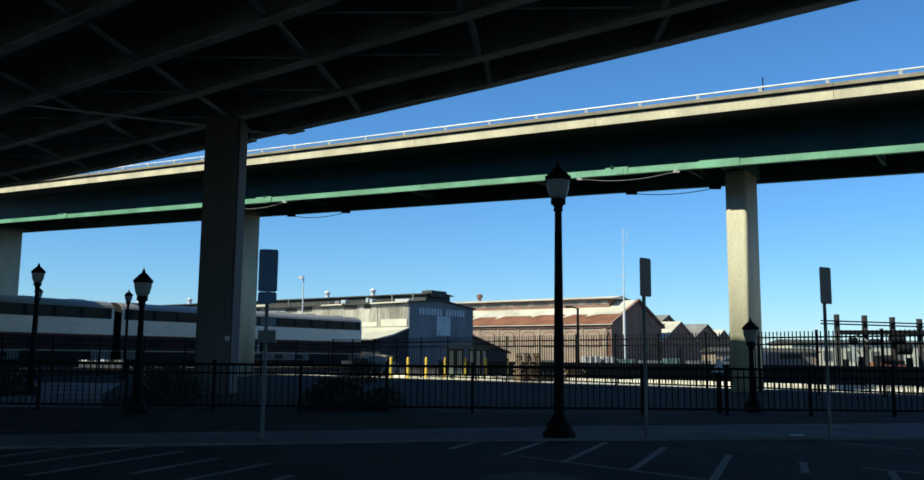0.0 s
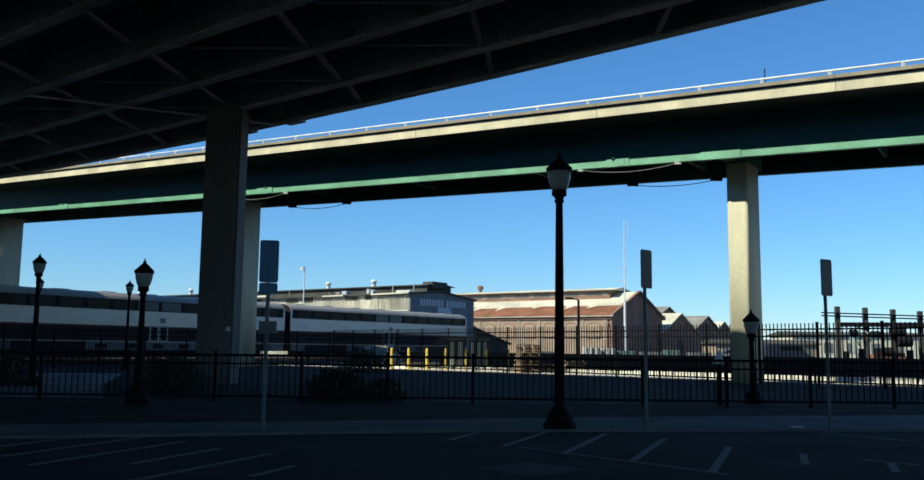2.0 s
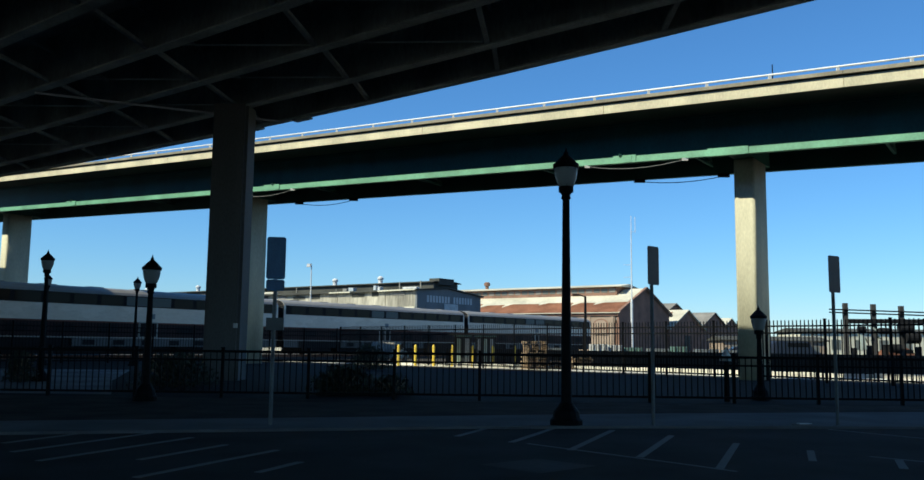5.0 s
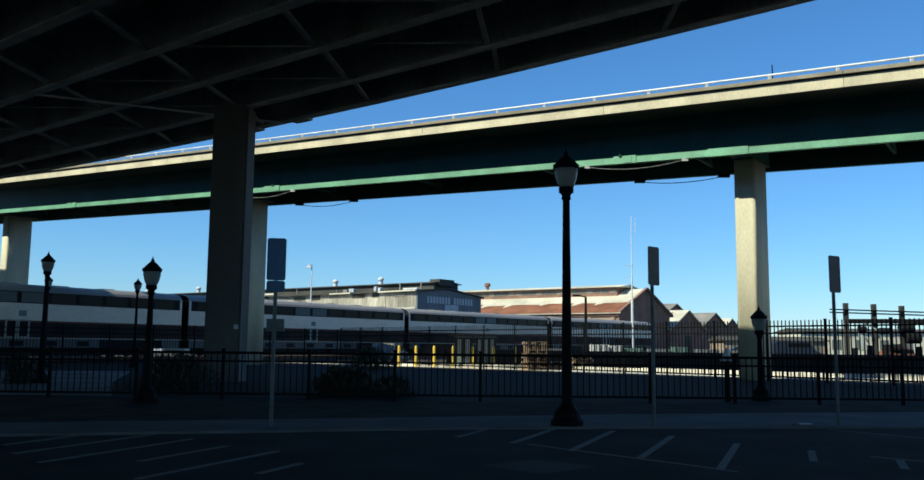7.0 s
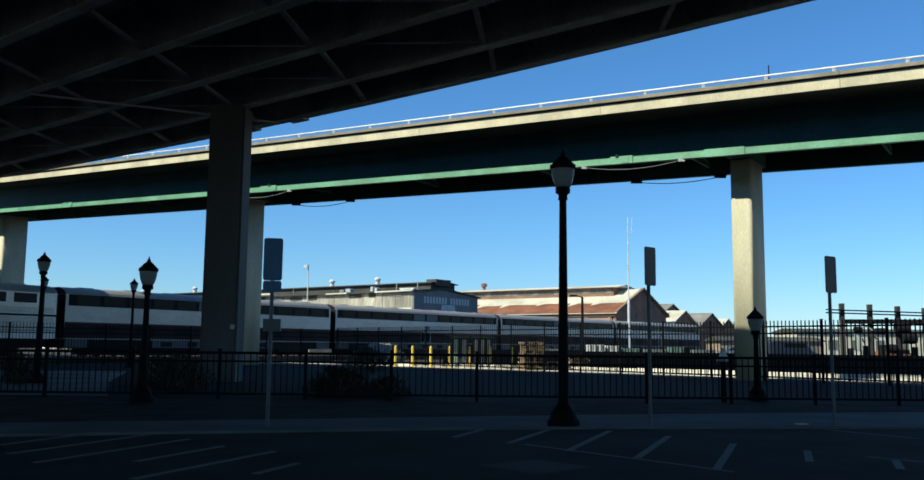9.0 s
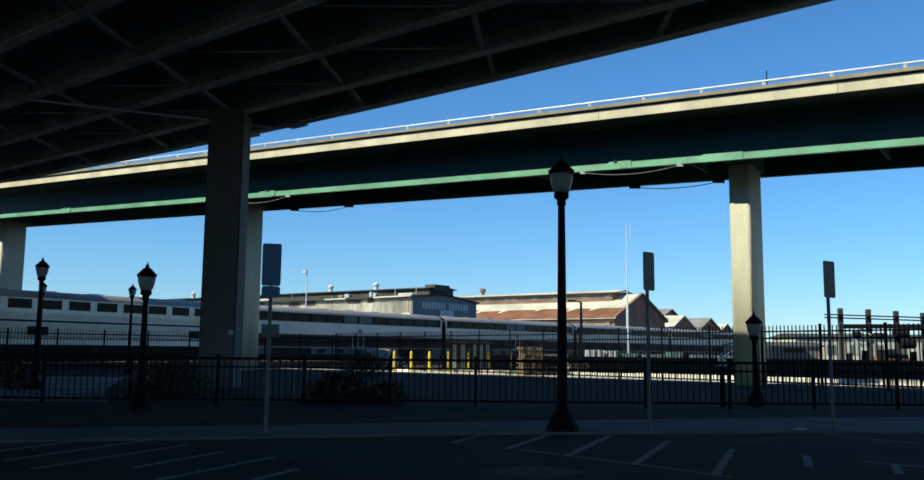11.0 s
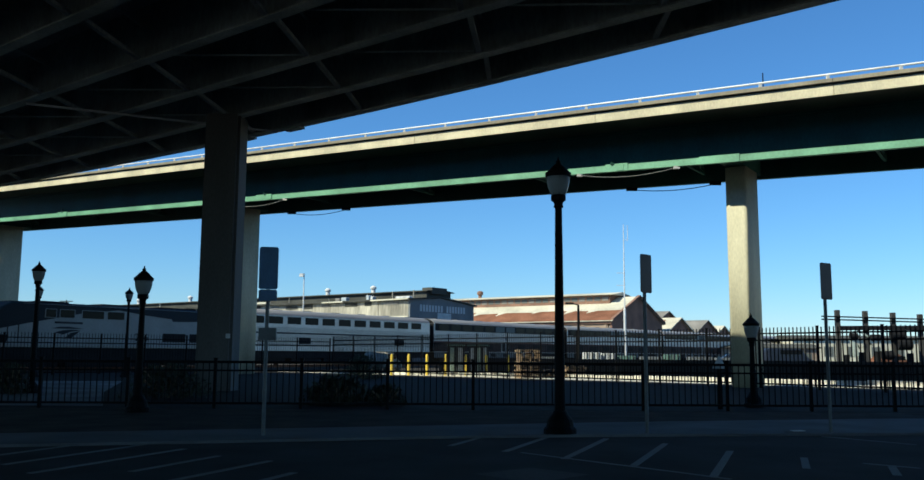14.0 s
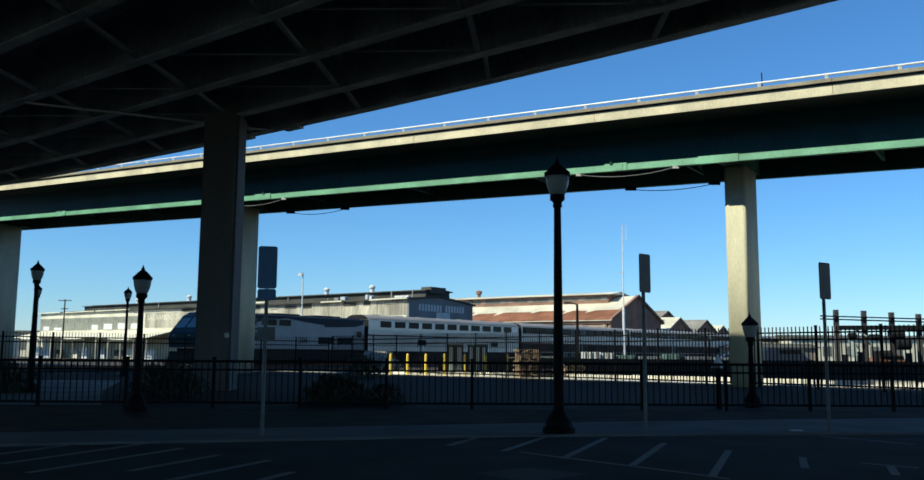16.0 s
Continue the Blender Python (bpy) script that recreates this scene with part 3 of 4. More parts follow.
        bm = B(); box(bm, (xa, -6.0, (la - 0.15) / 2), (0.2, 0.2, la - 0.15)); part("lean_to_post", bm, M["corr"], t)
        bm = B(); box(bm, ((xa + xb) / 2, -6.28, min(la, lb) - 0.1), (3.6, 0.06, 0.26)); part("fascia_board", bm, M["roofdark"], t)
    for i in range(9):
        x, h = -53 - 4.7 * i - rnd.uniform(0, 1.6), rnd.uniform(1.3, 2.7)
        bm = B(); box(bm, (x, -3.2, h / 2), (rnd.uniform(1.4, 3.4), 0.6, h)); part("stored_crate", bm, M[("white", "cream", "roofdark", "panel")[i % 4]], t)
    bm = B(); box(bm, (-L + 0.15, W / 2, E / 2), (0.3, W - 0.6, E)); part("end_wall", bm, M["cream"], t)
    bm = B(); box(bm, (-L / 2, W - 0.15, E / 2), (L, 0.3, E)); part("back_wall", bm, M["corr"], t)
    bm = B(); prism(bm, [(0, 0), (W, 0), (W, E - 0.2), (W * 0.45, E + 0.55), (0, E + 0.05)], 0.0, 0.3); g = part("gable_wall", bm, M["gable"], t, "blue-grey painted gable wall")
    # faded lettering as plain bars
    yy = 2.3
    for i in range(16):
        if i != 8:
            bm = B(); box(bm, (0.31, yy, 7.62), (0.03, 0.40, 0.92)); part("letter_bar", bm, M["paleletter"], g)
        yy += 0.66
    bm = B(); box(bm, (0.32, 7.5, 5.72), (0.06, 3.1, 2.7)); part("white_panel", bm, M["panel"], g, "pale boarded panel")
    for y0, wd, z in ((2.6, 1.6, 5.9), (3.6, 2.2, 4.2), (11.4, 1.8, 4.6)):
        bm = B(); box(bm, (0.31, y0, z), (0.03, wd, 1.8)); part("patch_sheet", bm, M["gable"], g)
    bm = B(); prism(bm, [(-0.5, E), (W * 0.45, E + 0.62), (W + 0.4, E - 0.25), (W + 0.4, E - 0.05), (W * 0.45, E + 0.8), (-0.5, E + 0.18)], -L - 0.4, 0.6); part("roof", bm, M["roofdark"], t)
    x = 0.4
    while x > -L:
        ln = rnd.uniform(4, 11)
        bm = B(); beam(bm, (x, -0.55, E + 0.1 + rnd.uniform(-0.05, 0.05)), (x - ln, -0.55, E + 0.08 + rnd.uniform(-0.06, 0.05)), 0.12, 0.18); part("gutter", bm, M["cream"] if rnd.random() < 0.6 else M["roofdark"], t)
        x -= ln + (0.0 if rnd.random() < 0.6 else rnd.uniform(0.3, 2.0))
    bm = B(); prism(bm, [(4.5, E + 0.3), (10, E + 0.3), (10, E + 1.45), (7.2, E + 1.75), (4.5, E + 1.45)], -L + 8, -0.5); mo = part("roof_monitor", bm, M["roofdark"], t, "dark raised roof monitor")
    bm = B(); prism(bm, [(4.1, E + 1.46), (7.2, E + 1.76), (10.4, E + 1.46), (10.4, E + 1.56), (7.2, E + 1.9), (4.1, E + 1.56)], -L + 7.6, -0.1); part("monitor_roof", bm, M["roofdark"], mo)
    bm = B(); box(bm, (-0.9, 6.8, E + 1.6), (1.8, 3.4, 0.9)); part("monitor_head", bm, M["roofdark"], mo)
    for s in (13.1, 22.8, 58, 74):
        bm = B(); lathe(bm, [(0.35, 0), (0.35, 0.6), (0.48, 0.65), (0.48, 0.9), (0.28, 1.05), (0.22, 1.12)], 12); o = part("roof_ventilator", bm, M["white"], t, "white round roof ventilator"); o.location = (-s, 7.2, E + 1.8)
    for s, y, sx, sz, mt in ((15.2, 3.4, 1.0, 0.55, "panel"), (16.5, 3.4, 0.9, 0.45, "roofsilver"), (10.2, 3.2, 0.5, 0.7, "panel"), (9.4, 3.2, 0.45, 0.5, "white"), (3.0, 2.6, 2.6, 0.28, "white"), (33, 2.8, 3.0, 0.3, "cream"), (44, 2.6, 2.4, 0.35, "roofsilver")):
        bm = B(); box(bm, (-s, y, E + 0.45 + sz / 2), (sx, 0.8, sz)); bmesh.ops.bevel(bm, geom=bm.edges[:], offset=0.05, segments=1, affect="EDGES"); part("rooftop_unit", bm, M[mt], t)
    for s in (1.6, 5.5, 18.2, 27.0, 39.0, 61.0, 80.0):
        bm = B(); tube(bm, (-s, 3.0, E + 0.2), (-s, 3.0, E + 0.8 + 0.5 * (s % 2)), 0.09, 8); part("vent_pipe", bm, M["corr"], t)
    bm = B(); tube(bm, (-8.8, 2.6, E + 0.2), (-11.8, 6.0, E + 1.8), 0.12, 8); part("duct", bm, M["roofsilver"], t)
    # lean-to annexes
    bm = B(); prism(bm, [(-5.5, 0), (-0.1, 0), (-0.1, 4.9), (-5.5, 3.7)], -14, 0.1); an = part("front_annex", bm, M["annex"], t)
    bm = B(); prism(bm, [(-7.0, 3.45), (-3.4, 4.1), (-0.1, 5.15), (-0.1, 5.33), (-3.4, 4.3), (-7.0, 3.62)], -20, 0.5); part("annex_roof", bm, M["rooftan"], an, "sagging bleached annex roof")
    bm = B(); prism(bm, [(W, 0), (W + 9.5, 0), (W + 9.5, 2.1), (W, 4.4)], -22, -0.2); an = part("back_annex", bm, M["annex"], t)
    bm = B(); prism(bm, [(W, 4.45), (W + 10.2, 2.0), (W + 10.2, 2.2), (W, 4.65)], -22, 0.3); part("annex_roof", bm, M["roofdark"], an)
    return t


long_shed()


def brick_shop():
    t = thing("erecting_shop", yard((25.1, 149)), "red brick railway workshop with a bleached rusty roof", "workshop")
    L, W, E, R = 64.0, 20.0, 7.2, 11.5
    bm = B(); box(bm, (-L / 2 - 0.4, 0.2, E / 2), (L - 0.8, 0.4, E)); wall = part("front_wall", bm, M["brickpale"], t, "brick side wall with arched windows, sunlight painted pale")
    bm = B(); box(bm, (-L / 2, -0.1, E - 0.35), (L, 0.3, 0.6)); part("cornice", bm, M["brick"], wall)
    arch = [(-1.35, 0.0), (1.35, 0.0), (1.35, 1.9)] + [(1.35 * math.cos(a * math.pi / 8), 1.9 + 0.8 * math.sin(a * math.pi / 8)) for a in range(1, 8)] + [(-1.35, 1.9)]
    flip = Matrix(((0, 1, 0, 0), (1, 0, 0, 0), (0, 0, 1, 0), (0, 0, 0, 1)))
    bm = B(); prism(bm, arch, -0.10, 0.02, flip); am = mesh_of("arch_panel", bm, M["brick"])
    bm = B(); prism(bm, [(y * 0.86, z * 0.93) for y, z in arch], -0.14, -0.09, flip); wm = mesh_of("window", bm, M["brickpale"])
    bm = B(); box(bm, (0, -0.16, 1.0), (2.2, 0.04, 0.12)); box(bm, (0, -0.16, 0.9), (0.12, 0.04, 1.8)); bm_ = mesh_of("glazing_bar", bm, M["brick"])
    for i in range(14):
        o = part("arched_window", am, None, wall); o.location = (-3.4 - 4.35 * i, 0, 3.35)
        q = part("window_infill", wm, None, o); q = part("glazing_bar", bm_, None, o)
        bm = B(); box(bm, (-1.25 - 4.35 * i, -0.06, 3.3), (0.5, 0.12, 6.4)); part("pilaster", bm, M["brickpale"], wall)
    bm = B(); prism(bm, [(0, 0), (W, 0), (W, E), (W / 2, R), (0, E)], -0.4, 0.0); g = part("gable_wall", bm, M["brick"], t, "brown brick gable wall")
    bm = B(); prism(bm, [(-0.5, E - 0.1), (W / 2, R + 0.12), (W + 0.5, E - 0.1), (W + 0.5, E + 0.2), (W / 2, R + 0.42), (-0.5, E + 0.2)], 0.0, 0.5); part("verge_board", bm, M["brick"], g)
    k = (R - E) / (W / 2)
    bm = B(); prism(bm, [(-0.6, E - 0.6 * k + 0.05), (10, R + 0.05), (10, R + 0.2), (-0.6, E - 0.6 * k + 0.2)], -L, 0.4); roof = part("roof", bm, M["rooftan"], t, "bleached sheet metal roof slope")
    # rusted lower sheets with ragged upper edges
    rnd = random.Random(9)
    x = 0.2
    while x > -L:
        wd = rnd.uniform(4.5, 9.0)
        x1 = max(-L, x - wd)
        top = 3.7 + rnd.uniform(-0.5, 0.6)
        bm = B()
        pts = [(x, -0.62), (x1, -0.62), (x1 - 0.0, top - rnd.uniform(1.0, 1.8)), (x1 + 1.6, top), (x, top + rnd.uniform(-0.2, 0.2))]
        lo = [bm.verts.new((a, b, E + k * b + 0.205)) for a, b in pts]
        hi = [bm.verts.new((a, b, E + k * b + 0.24)) for a, b in pts]
        n = len(pts)
        for i in range(n):
            bm.faces.new((lo[i], lo[(i + 1) % n], hi[(i + 1) % n], hi[i]))
        bm.faces.new(lo), bm.faces.new(hi[::-1])
        part("rusted_sheet", bm, M["rust"], roof)
        x = x1
    bm = B(); prism(bm, [(10, R + 0.05), (W + 0.6, E - 0.25), (W + 0.6, E - 0.1), (10, R + 0.2)], -L, 0.4); part("back_roof", bm, M["greyroof"], t)
    bm = B(); prism(bm, [(7.0, R - 1.2), (13, R - 1.2), (13, R + 0.45), (7, R + 0.45)], -L, -4.0); c = part("clerestory", bm, M["brick"], t, "raised clerestory with a row of windows")
    bm = B(); prism(bm, [(6.2, R + 0.45), (13.8, R + 0.45), (10, R + 1.05)], -L, -3.0); part("clerestory_roof", bm, M["rooftan"], c)
    bm = B(); box(bm, (0, 0, 0), (1.2, 0.06, 0.7)); pm = mesh_of("pane", bm, M["greyroof"])
    bm = B(); box(bm, (0, 0, 0), (1.2, 0.06, 0.7)); pd = mesh_of("pane", bm, M["pane"])
    for i in range(38):
        o = part("pane", pm if (i * 5) % 7 < 3 else pd, None, c); o.location = (-4.9 - 1.55 * i, 6.98, R - 0.2)
    bm = B(); lathe(bm, [(0.35, 0), (0.35, 0.7), (0.6, 0.8), (0.62, 1.3), (0.35, 1.5)], 12); o = part("roof_ventilator", bm, M["brick"], t, "brown round roof ventilator"); o.location = (-34.5, 10, R + 0.9)
    return t


brick_shop()


def gabled_shop(ridge, W, E, R, L, roof_mat, label):
    c = Vector((ridge[0], ridge[1], 0)) - YW * (W / 2)
    t = thing("gabled_shop", yard(c), label, "workshop", "far brick workshops")
    bm = B(); prism(bm, [(0, 0), (W, 0), (W, E), (W / 2, R), (0, E)], -L, 0.0); b = part("brick_shell", bm, M["brick"], t)
    k = (R - E) / (W / 2)
    bm = B(); prism(bm, [(-0.6, E - 0.6 * k + 0.03), (W / 2, R + 0.03), (W / 2, R + 0.25), (-0.6, E - 0.6 * k + 0.25)], -L, 0.5); part("roof_slope", bm, M[roof_mat], t)
    bm = B(); prism(bm, [(W / 2, R + 0.03), (W + 0.6, E - 0.6 * k + 0.03), (W + 0.6, E - 0.6 * k + 0.25), (W / 2, R + 0.25)], -L, 0.5); part("roof_slope", bm, M[roof_mat], t)
    bm = B(); prism(bm, [(0.6, E + 0.6 * k + 0.26), (W / 2 - 1.2, R - 1.2 * k + 0.26), (W / 2 - 1.2, R - 1.2 * k + 0.3), (0.6, E + 0.6 * k + 0.3)], -L * 0.7, -L * 0.25); part("roof_sheet", bm, M["rust"], t)
    bm = B(); box(bm, (0.02, W / 2, E * 0.45), (0.1, 2.4, E * 0.6)); part("door", bm, M["roofdark"], t)


gabled_shop((43.0, 186), 17, 7.0, 10.3, 30, "greyroof", "far brown brick workshop with a grey roof")
gabled_shop((41.6, 170), 16, 4.8, 8.3, 9, "rooftan", "brown brick workshop with a bleached roof")
gabled_shop((63.3, 230), 17, 6.6, 10.2, 24, "greyroof", "far brown brick workshop with a grey roof")
gabled_shop((76.3, 260), 17, 6.0, 9.8, 22, "rooftan", "far small brick workshop with a pale roof")


def warehouse(x, y, w, d, h, mt, label):
    t = thing("warehouse", pose(x, y, -0.16), label, "warehouse", "distant warehouses")
    bm = B(); box(bm, (0, 0, h / 2), (w, d, h)); part("building_shell", bm, M[mt], t)
    bm = B(); prism(bm, [(-d / 2 - 0.4, h), (d / 2 + 0.4, h), (d / 2 + 0.4, h + 0.15), (0, h + 0.8), (-d / 2 - 0.4, h + 0.15)], -w / 2 - 0.4, w / 2 + 0.4); part("roof", bm, M["roofdark"], t)
    n = int(w / 4)
    for i in range(n):
        bm = B(); box(bm, (-w / 2 + (i + 0.5) * w / n, -d / 2 - 0.03, h * 0.5), (1.6, 0.08, h * 0.4)); part("window", bm, M["pane"], t)


warehouse(78, 165, 38, 12, 4.4, "cream", "low distant cream warehouse behind the yard")
warehouse(50, 150, 17, 8, 2.6, "brickpale", "low distant tan building behind the yard")
warehouse(-102, 200, 34, 12, 5.0, "cream", "low distant cream building beside the workshop")
warehouse(130, 210, 40, 14, 5.0, "corr", "low distant tan warehouse behind the yard")


def chimney(x, y, h, r):
    t = thing("chimney", pose(x, y, -0.16), "short dark vent stack beside the distant building", "chimney", "far vent stacks")
    bm = B(); lathe(bm, [(r, 0), (r, h - 0.8), (r * 1.3, h - 0.7), (r * 1.3, h - 0.1), (r * 0.8, h)], 12); part("stack", bm, M["wall"], t)


chimney(-100.5, 193.4, 7.9, 0.7)
chimney(-98.6, 193.4, 6.9, 0.6)


def palm(x, y, h, seed):
    t = thing("palm_tree", pose(x, y, -0.16), "small distant palm tree with a ragged crown", "palm tree", "distant palms")
    rnd = random.Random(seed)
    bm = B(); lathe(bm, [(0.16, 0), (0.11, h * 0.5), (0.13, h)], 7); part("trunk", bm, M["wall"], t)
    bm = B()
    for i in range(16):
        a, droop, ln = i * 0.393 + rnd.uniform(-0.2, 0.2), rnd.uniform(-0.2, 1.0), rnd.uniform(0.7, 1.1)
        d, sd2 = Vector((math.cos(a), math.sin(a), 0)), Vector((-math.sin(a), math.cos(a), 0))
        pts = [Vector((0, 0, h)) + d * (ln * f) + Vector((0, 0, 0.45 * f - (0.4 + droop) * f * f)) for f in (0, 0.35, 0.7, 1.0)]
        vs = [(bm.verts.new(p + sd2 * w2), bm.verts.new(p - sd2 * w2)) for p, w2 in zip(pts, (0.03, 0.12, 0.10, 0.01))]
        for p, q in zip(vs, vs[1:]):
            bm.faces.new((p[0], p[1], q[1], q[0]))
    part("crown", bm, M["leaf"], t, "dark green palm fronds")


palm(54.6, 142, 4.2, 1)
palm(66.5, 146, 3.6, 2)
palm(64.6, 146, 3.2, 3)


# ---- masts and poles ----
def floodlight_mast(x, y, h):
    t = thing("floodlight_mast", pose(x, y, -0.16), "thin white mast with a floodlight above the workshop", "light mast")
    bm = B(); lathe(bm, [(0.11, 0), (0.05, h)], 8); part("mast", bm, M["galv"], t)
    bm = B(); box(bm, (-0.3, 0, h - 0.1), (0.45, 0.4, 0.34), None, 0.7); part("floodlight", bm, M["white"], t)
    bm = B(); beam(bm, (-0.3, 0, h), (0.05, 0, h + 0.06), 0.07, 0.07); part("arm", bm, M["post"], t)


floodlight_mast(-17.1, 95, 9.8)


def antenna_mast(x, y, h):
    t = thing("antenna_mast", pose(x, y, -0.16), "tall thin white radio mast beside the tracks", "antenna mast")
    bm = B(); lathe(bm, [(0.16, 0), (0.15, 6.5), (0.08, 6.6), (0.05, h - 2), (0.03, h)], 8); part("pole", bm, M["galv"], t)
    for z in (9.2, 10.6):
        bm = B(); beam(bm, (-0.9, 0, z), (0.1, 0, z), 0.05, 0.05); part("cross_rod", bm, M["galv"], t)
    bm = B(); tube(bm, (0.45, 0, h - 1.9), (0.45, 0, h - 0.1), 0.03); beam(bm, (0, 0, h - 1.8), (0.45, 0, h - 1.8), 0.04, 0.04); part("whip_aerial", bm, M["galv"], t)


antenna_mast(18.3, 100, 16.2)


def arm_lamp(x, y, h):
    t = thing("yard_lamp", pose(x, y, -0.16), "dark yard lamp post with a short arm", "street lamp")
    bm = B(); lathe(bm, [(0.13, 0), (0.08, h)], 8); part("post", bm, M["black"], t)
    bm = B(); beam(bm, (0.05, 0, h - 0.02), (-0.5, 0, h + 0.1), 0.07, 0.07); part("arm", bm, M["black"], t)
    bm = B(); box(bm, (-0.62, 0, h + 0.1), (0.55, 0.25, 0.12)); part("lamp_head", bm, M["black"], t)


arm_lamp(8.1, 62, 4.85)


def utility_pole(x, y, h):
    t = thing("utility_pole", pose(x, y, -0.16), "wooden utility pole with a cross arm", "utility pole")
    bm = B(); lathe(bm, [(0.17, 0), (0.11, h)], 8); part("pole", bm, M["wall"], t)
    for z in (h - 0.2, h - 1.6):
        bm = B(); box(bm, (0, 0, z), (2.2 if z > h - 1 else 1.2, 0.12, 0.14)); part("cross_arm", bm, M["wall"], t)


utility_pole(-67.2, 150, 10.0)
utility_pole(-72, 140, 6.2)


# ---- yard clutter ----
def pipe_rack():
    t = thing("pipe_rack", pose(0, 60, -0.16), "steel storage rack with beams and drums", "rack")
    for x, h in ((25.35, 4.5), (27.23, 4.45), (29.1, 4.35), (30.93, 4.25), (33, 4.2)):
        bm = B(); box(bm, (x, 0, h / 2), (0.28, 0.28, h)); part("upright", bm, M["wall"], t)
    for z, r in ((3.95, 0.05), (3.75, 0.05)):
        bm = B(); tube(bm, (24.2, -0.2, z + 0.12), (36, -0.2, z - 0.15), r); part("cable", bm, M["black"], t)
    bm = B(); beam(bm, (25.4, -0.25, 3.28), (36, -0.25, 3.36), 0.2, 0.3); part("beam", bm, M["coachdark"], t)
    bm = B(); beam(bm, (26.5, -0.2, 3.2), (27.3, -0.2, 2.7), 0.10, 0.10); beam(bm, (26.2, -0.2, 2.9), (26.4, -0.2, 1.4), 0.3, 0.3); part("brace", bm, M["understeel"], t)
    for x, z, r, ln in ((28.95, 2.85, 0.32, 0.7), (29.3, 2.2, 0.38, 0.75), (26.2, 2.75, 0.2, 0.3), (27.6, 2.65, 0.22, 0.4), (28.3, 1.5, 0.3, 0.5), (31.6, 2.8, 0.36, 1.0)):
        bm = B(); tube(bm, (x - 0.2, -0.35, z), (x + ln, -0.35, z), r, 14); part("drum", bm, M["coachdark"], t, "dark rusty drum")
    for x in (25.9, 26.9, 28.0, 30.2, 31.8):
        bm = B(); box(bm, (x, 0.1, 0.8), (0.3, 0.3, 1.6 + 0.3 * math.sin(x * 5))); part("timber_post", bm, M["coachdark"], t)


pipe_rack()


def bollard(x, y):
    t = thing("bollard", pose(x, y, -0.01), "yellow steel bollard in the sunlit yard", "bollard", "yellow bollards")
    bm = B(); lathe(bm, [(0.078, 0), (0.078, 1.12), (0.06, 1.19), (0.03, 1.22)], 12); part("post", bm, M["yellow"], t)
    return t


first = bollard(-4.1, 51.9)
for i, x in enumerate((-3.12, -2.05, -0.97, 0.2, 1.37, 2.63)):
    copy_thing(first, pose(x, 52.0 - 0.22 * i, -0.01))


def pallet_stack(x, y, n, turn, label):
    t = thing("pallet_stack", pose(x, y, -0.01, 0, 0, turn), label, "pallets", "pallet stacks")
    rnd = random.Random(int(x * 10))
    bm = B(); box(bm, (0, 0, 0), (0.12, 1.06, 0.022)); board = mesh_of("board", bm, M["wood"])
    bm = B(); box(bm, (0, 0, 0), (1.16, 0.085, 0.115)); bearer = mesh_of("bearer", bm, M["wood"])
    for i in range(n):
        p = new("pallet"); p.parent = t
        p.matrix_basis = pose(rnd.uniform(-0.07, 0.07), rnd.uniform(-0.07, 0.07), 0.150 * i, 0, 0, rnd.uniform(-5, 5))
        for k in range(7):
            o = part("board", board, None, p); o.location = (-0.54 + 0.18 * k, 0, 0.13)
        for j in (-0.5, 0, 0.5):
            o = part("bearer", bearer, None, p); o.location = (0, j, 0.06)


pallet_stack(3.5, 47.6, 10, 104, "tall stack of worn wooden pallets")
pallet_stack(4.85, 48.2, 3, 78, "low stack of worn wooden pallets")
pallet_stack(6.0, 48.3, 5, 97, "low stack of worn wooden pallets")


def equipment_cabinet(x, y, w, h, mt, label):
    t = thing("equipment_cabinet", pose(x, y, -0.16), label, "cabinet", "yard cabinets")
    bm = B(); box(bm, (0, 0, h / 2), (w, 0.9, h)); part("body", bm, M["annex"], t)
    n = max(2, int(w / 0.36))
    for i in range(n):
        bm = B(); box(bm, (-w / 2 + (i + 0.5) * w / n, -0.47, h / 2), (w / n * 0.5, 0.04, h - 0.2)); part("door", bm, M["cabinet"] if (i + (mt == "sage")) % 2 else M["panel"], t)
    bm = B(); box(bm, (0, 0, h + 0.04), (w + 0.12, 1.05, 0.08)); part("lid", bm, M["sage"], t)


equipment_cabinet(-0.35, 52.5, 0.95, 1.86, "sage", "sage green and white equipment cabinet behind bollards")
equipment_cabinet(0.95, 52.4, 1.15, 1.86, "cabinet", "pale green equipment cabinet behind bollards")


def storage_bin(x, y, w, h, mt, label):
    t = thing("storage_bin", pose(x, y, -0.16), label, "storage bin", "yard storage bins")
    bm = B(); box(bm, (0, 0, h / 2 + 0.1), (w, 1.0, h - 0.1)); part("body", bm, M[mt], t)
    for k in (-0.35, 0, 0.35):
        bm = B(); box(bm, (k * w, -0.52, h / 2 + 0.1), (0.06, 0.05, h - 0.12)); part("rib", bm, M["post"], t)
    bm = B(); box(bm, (0, 0, 0.06), (w * 0.9, 0.9, 0.12)); part("skid", bm, M["wood"], t)


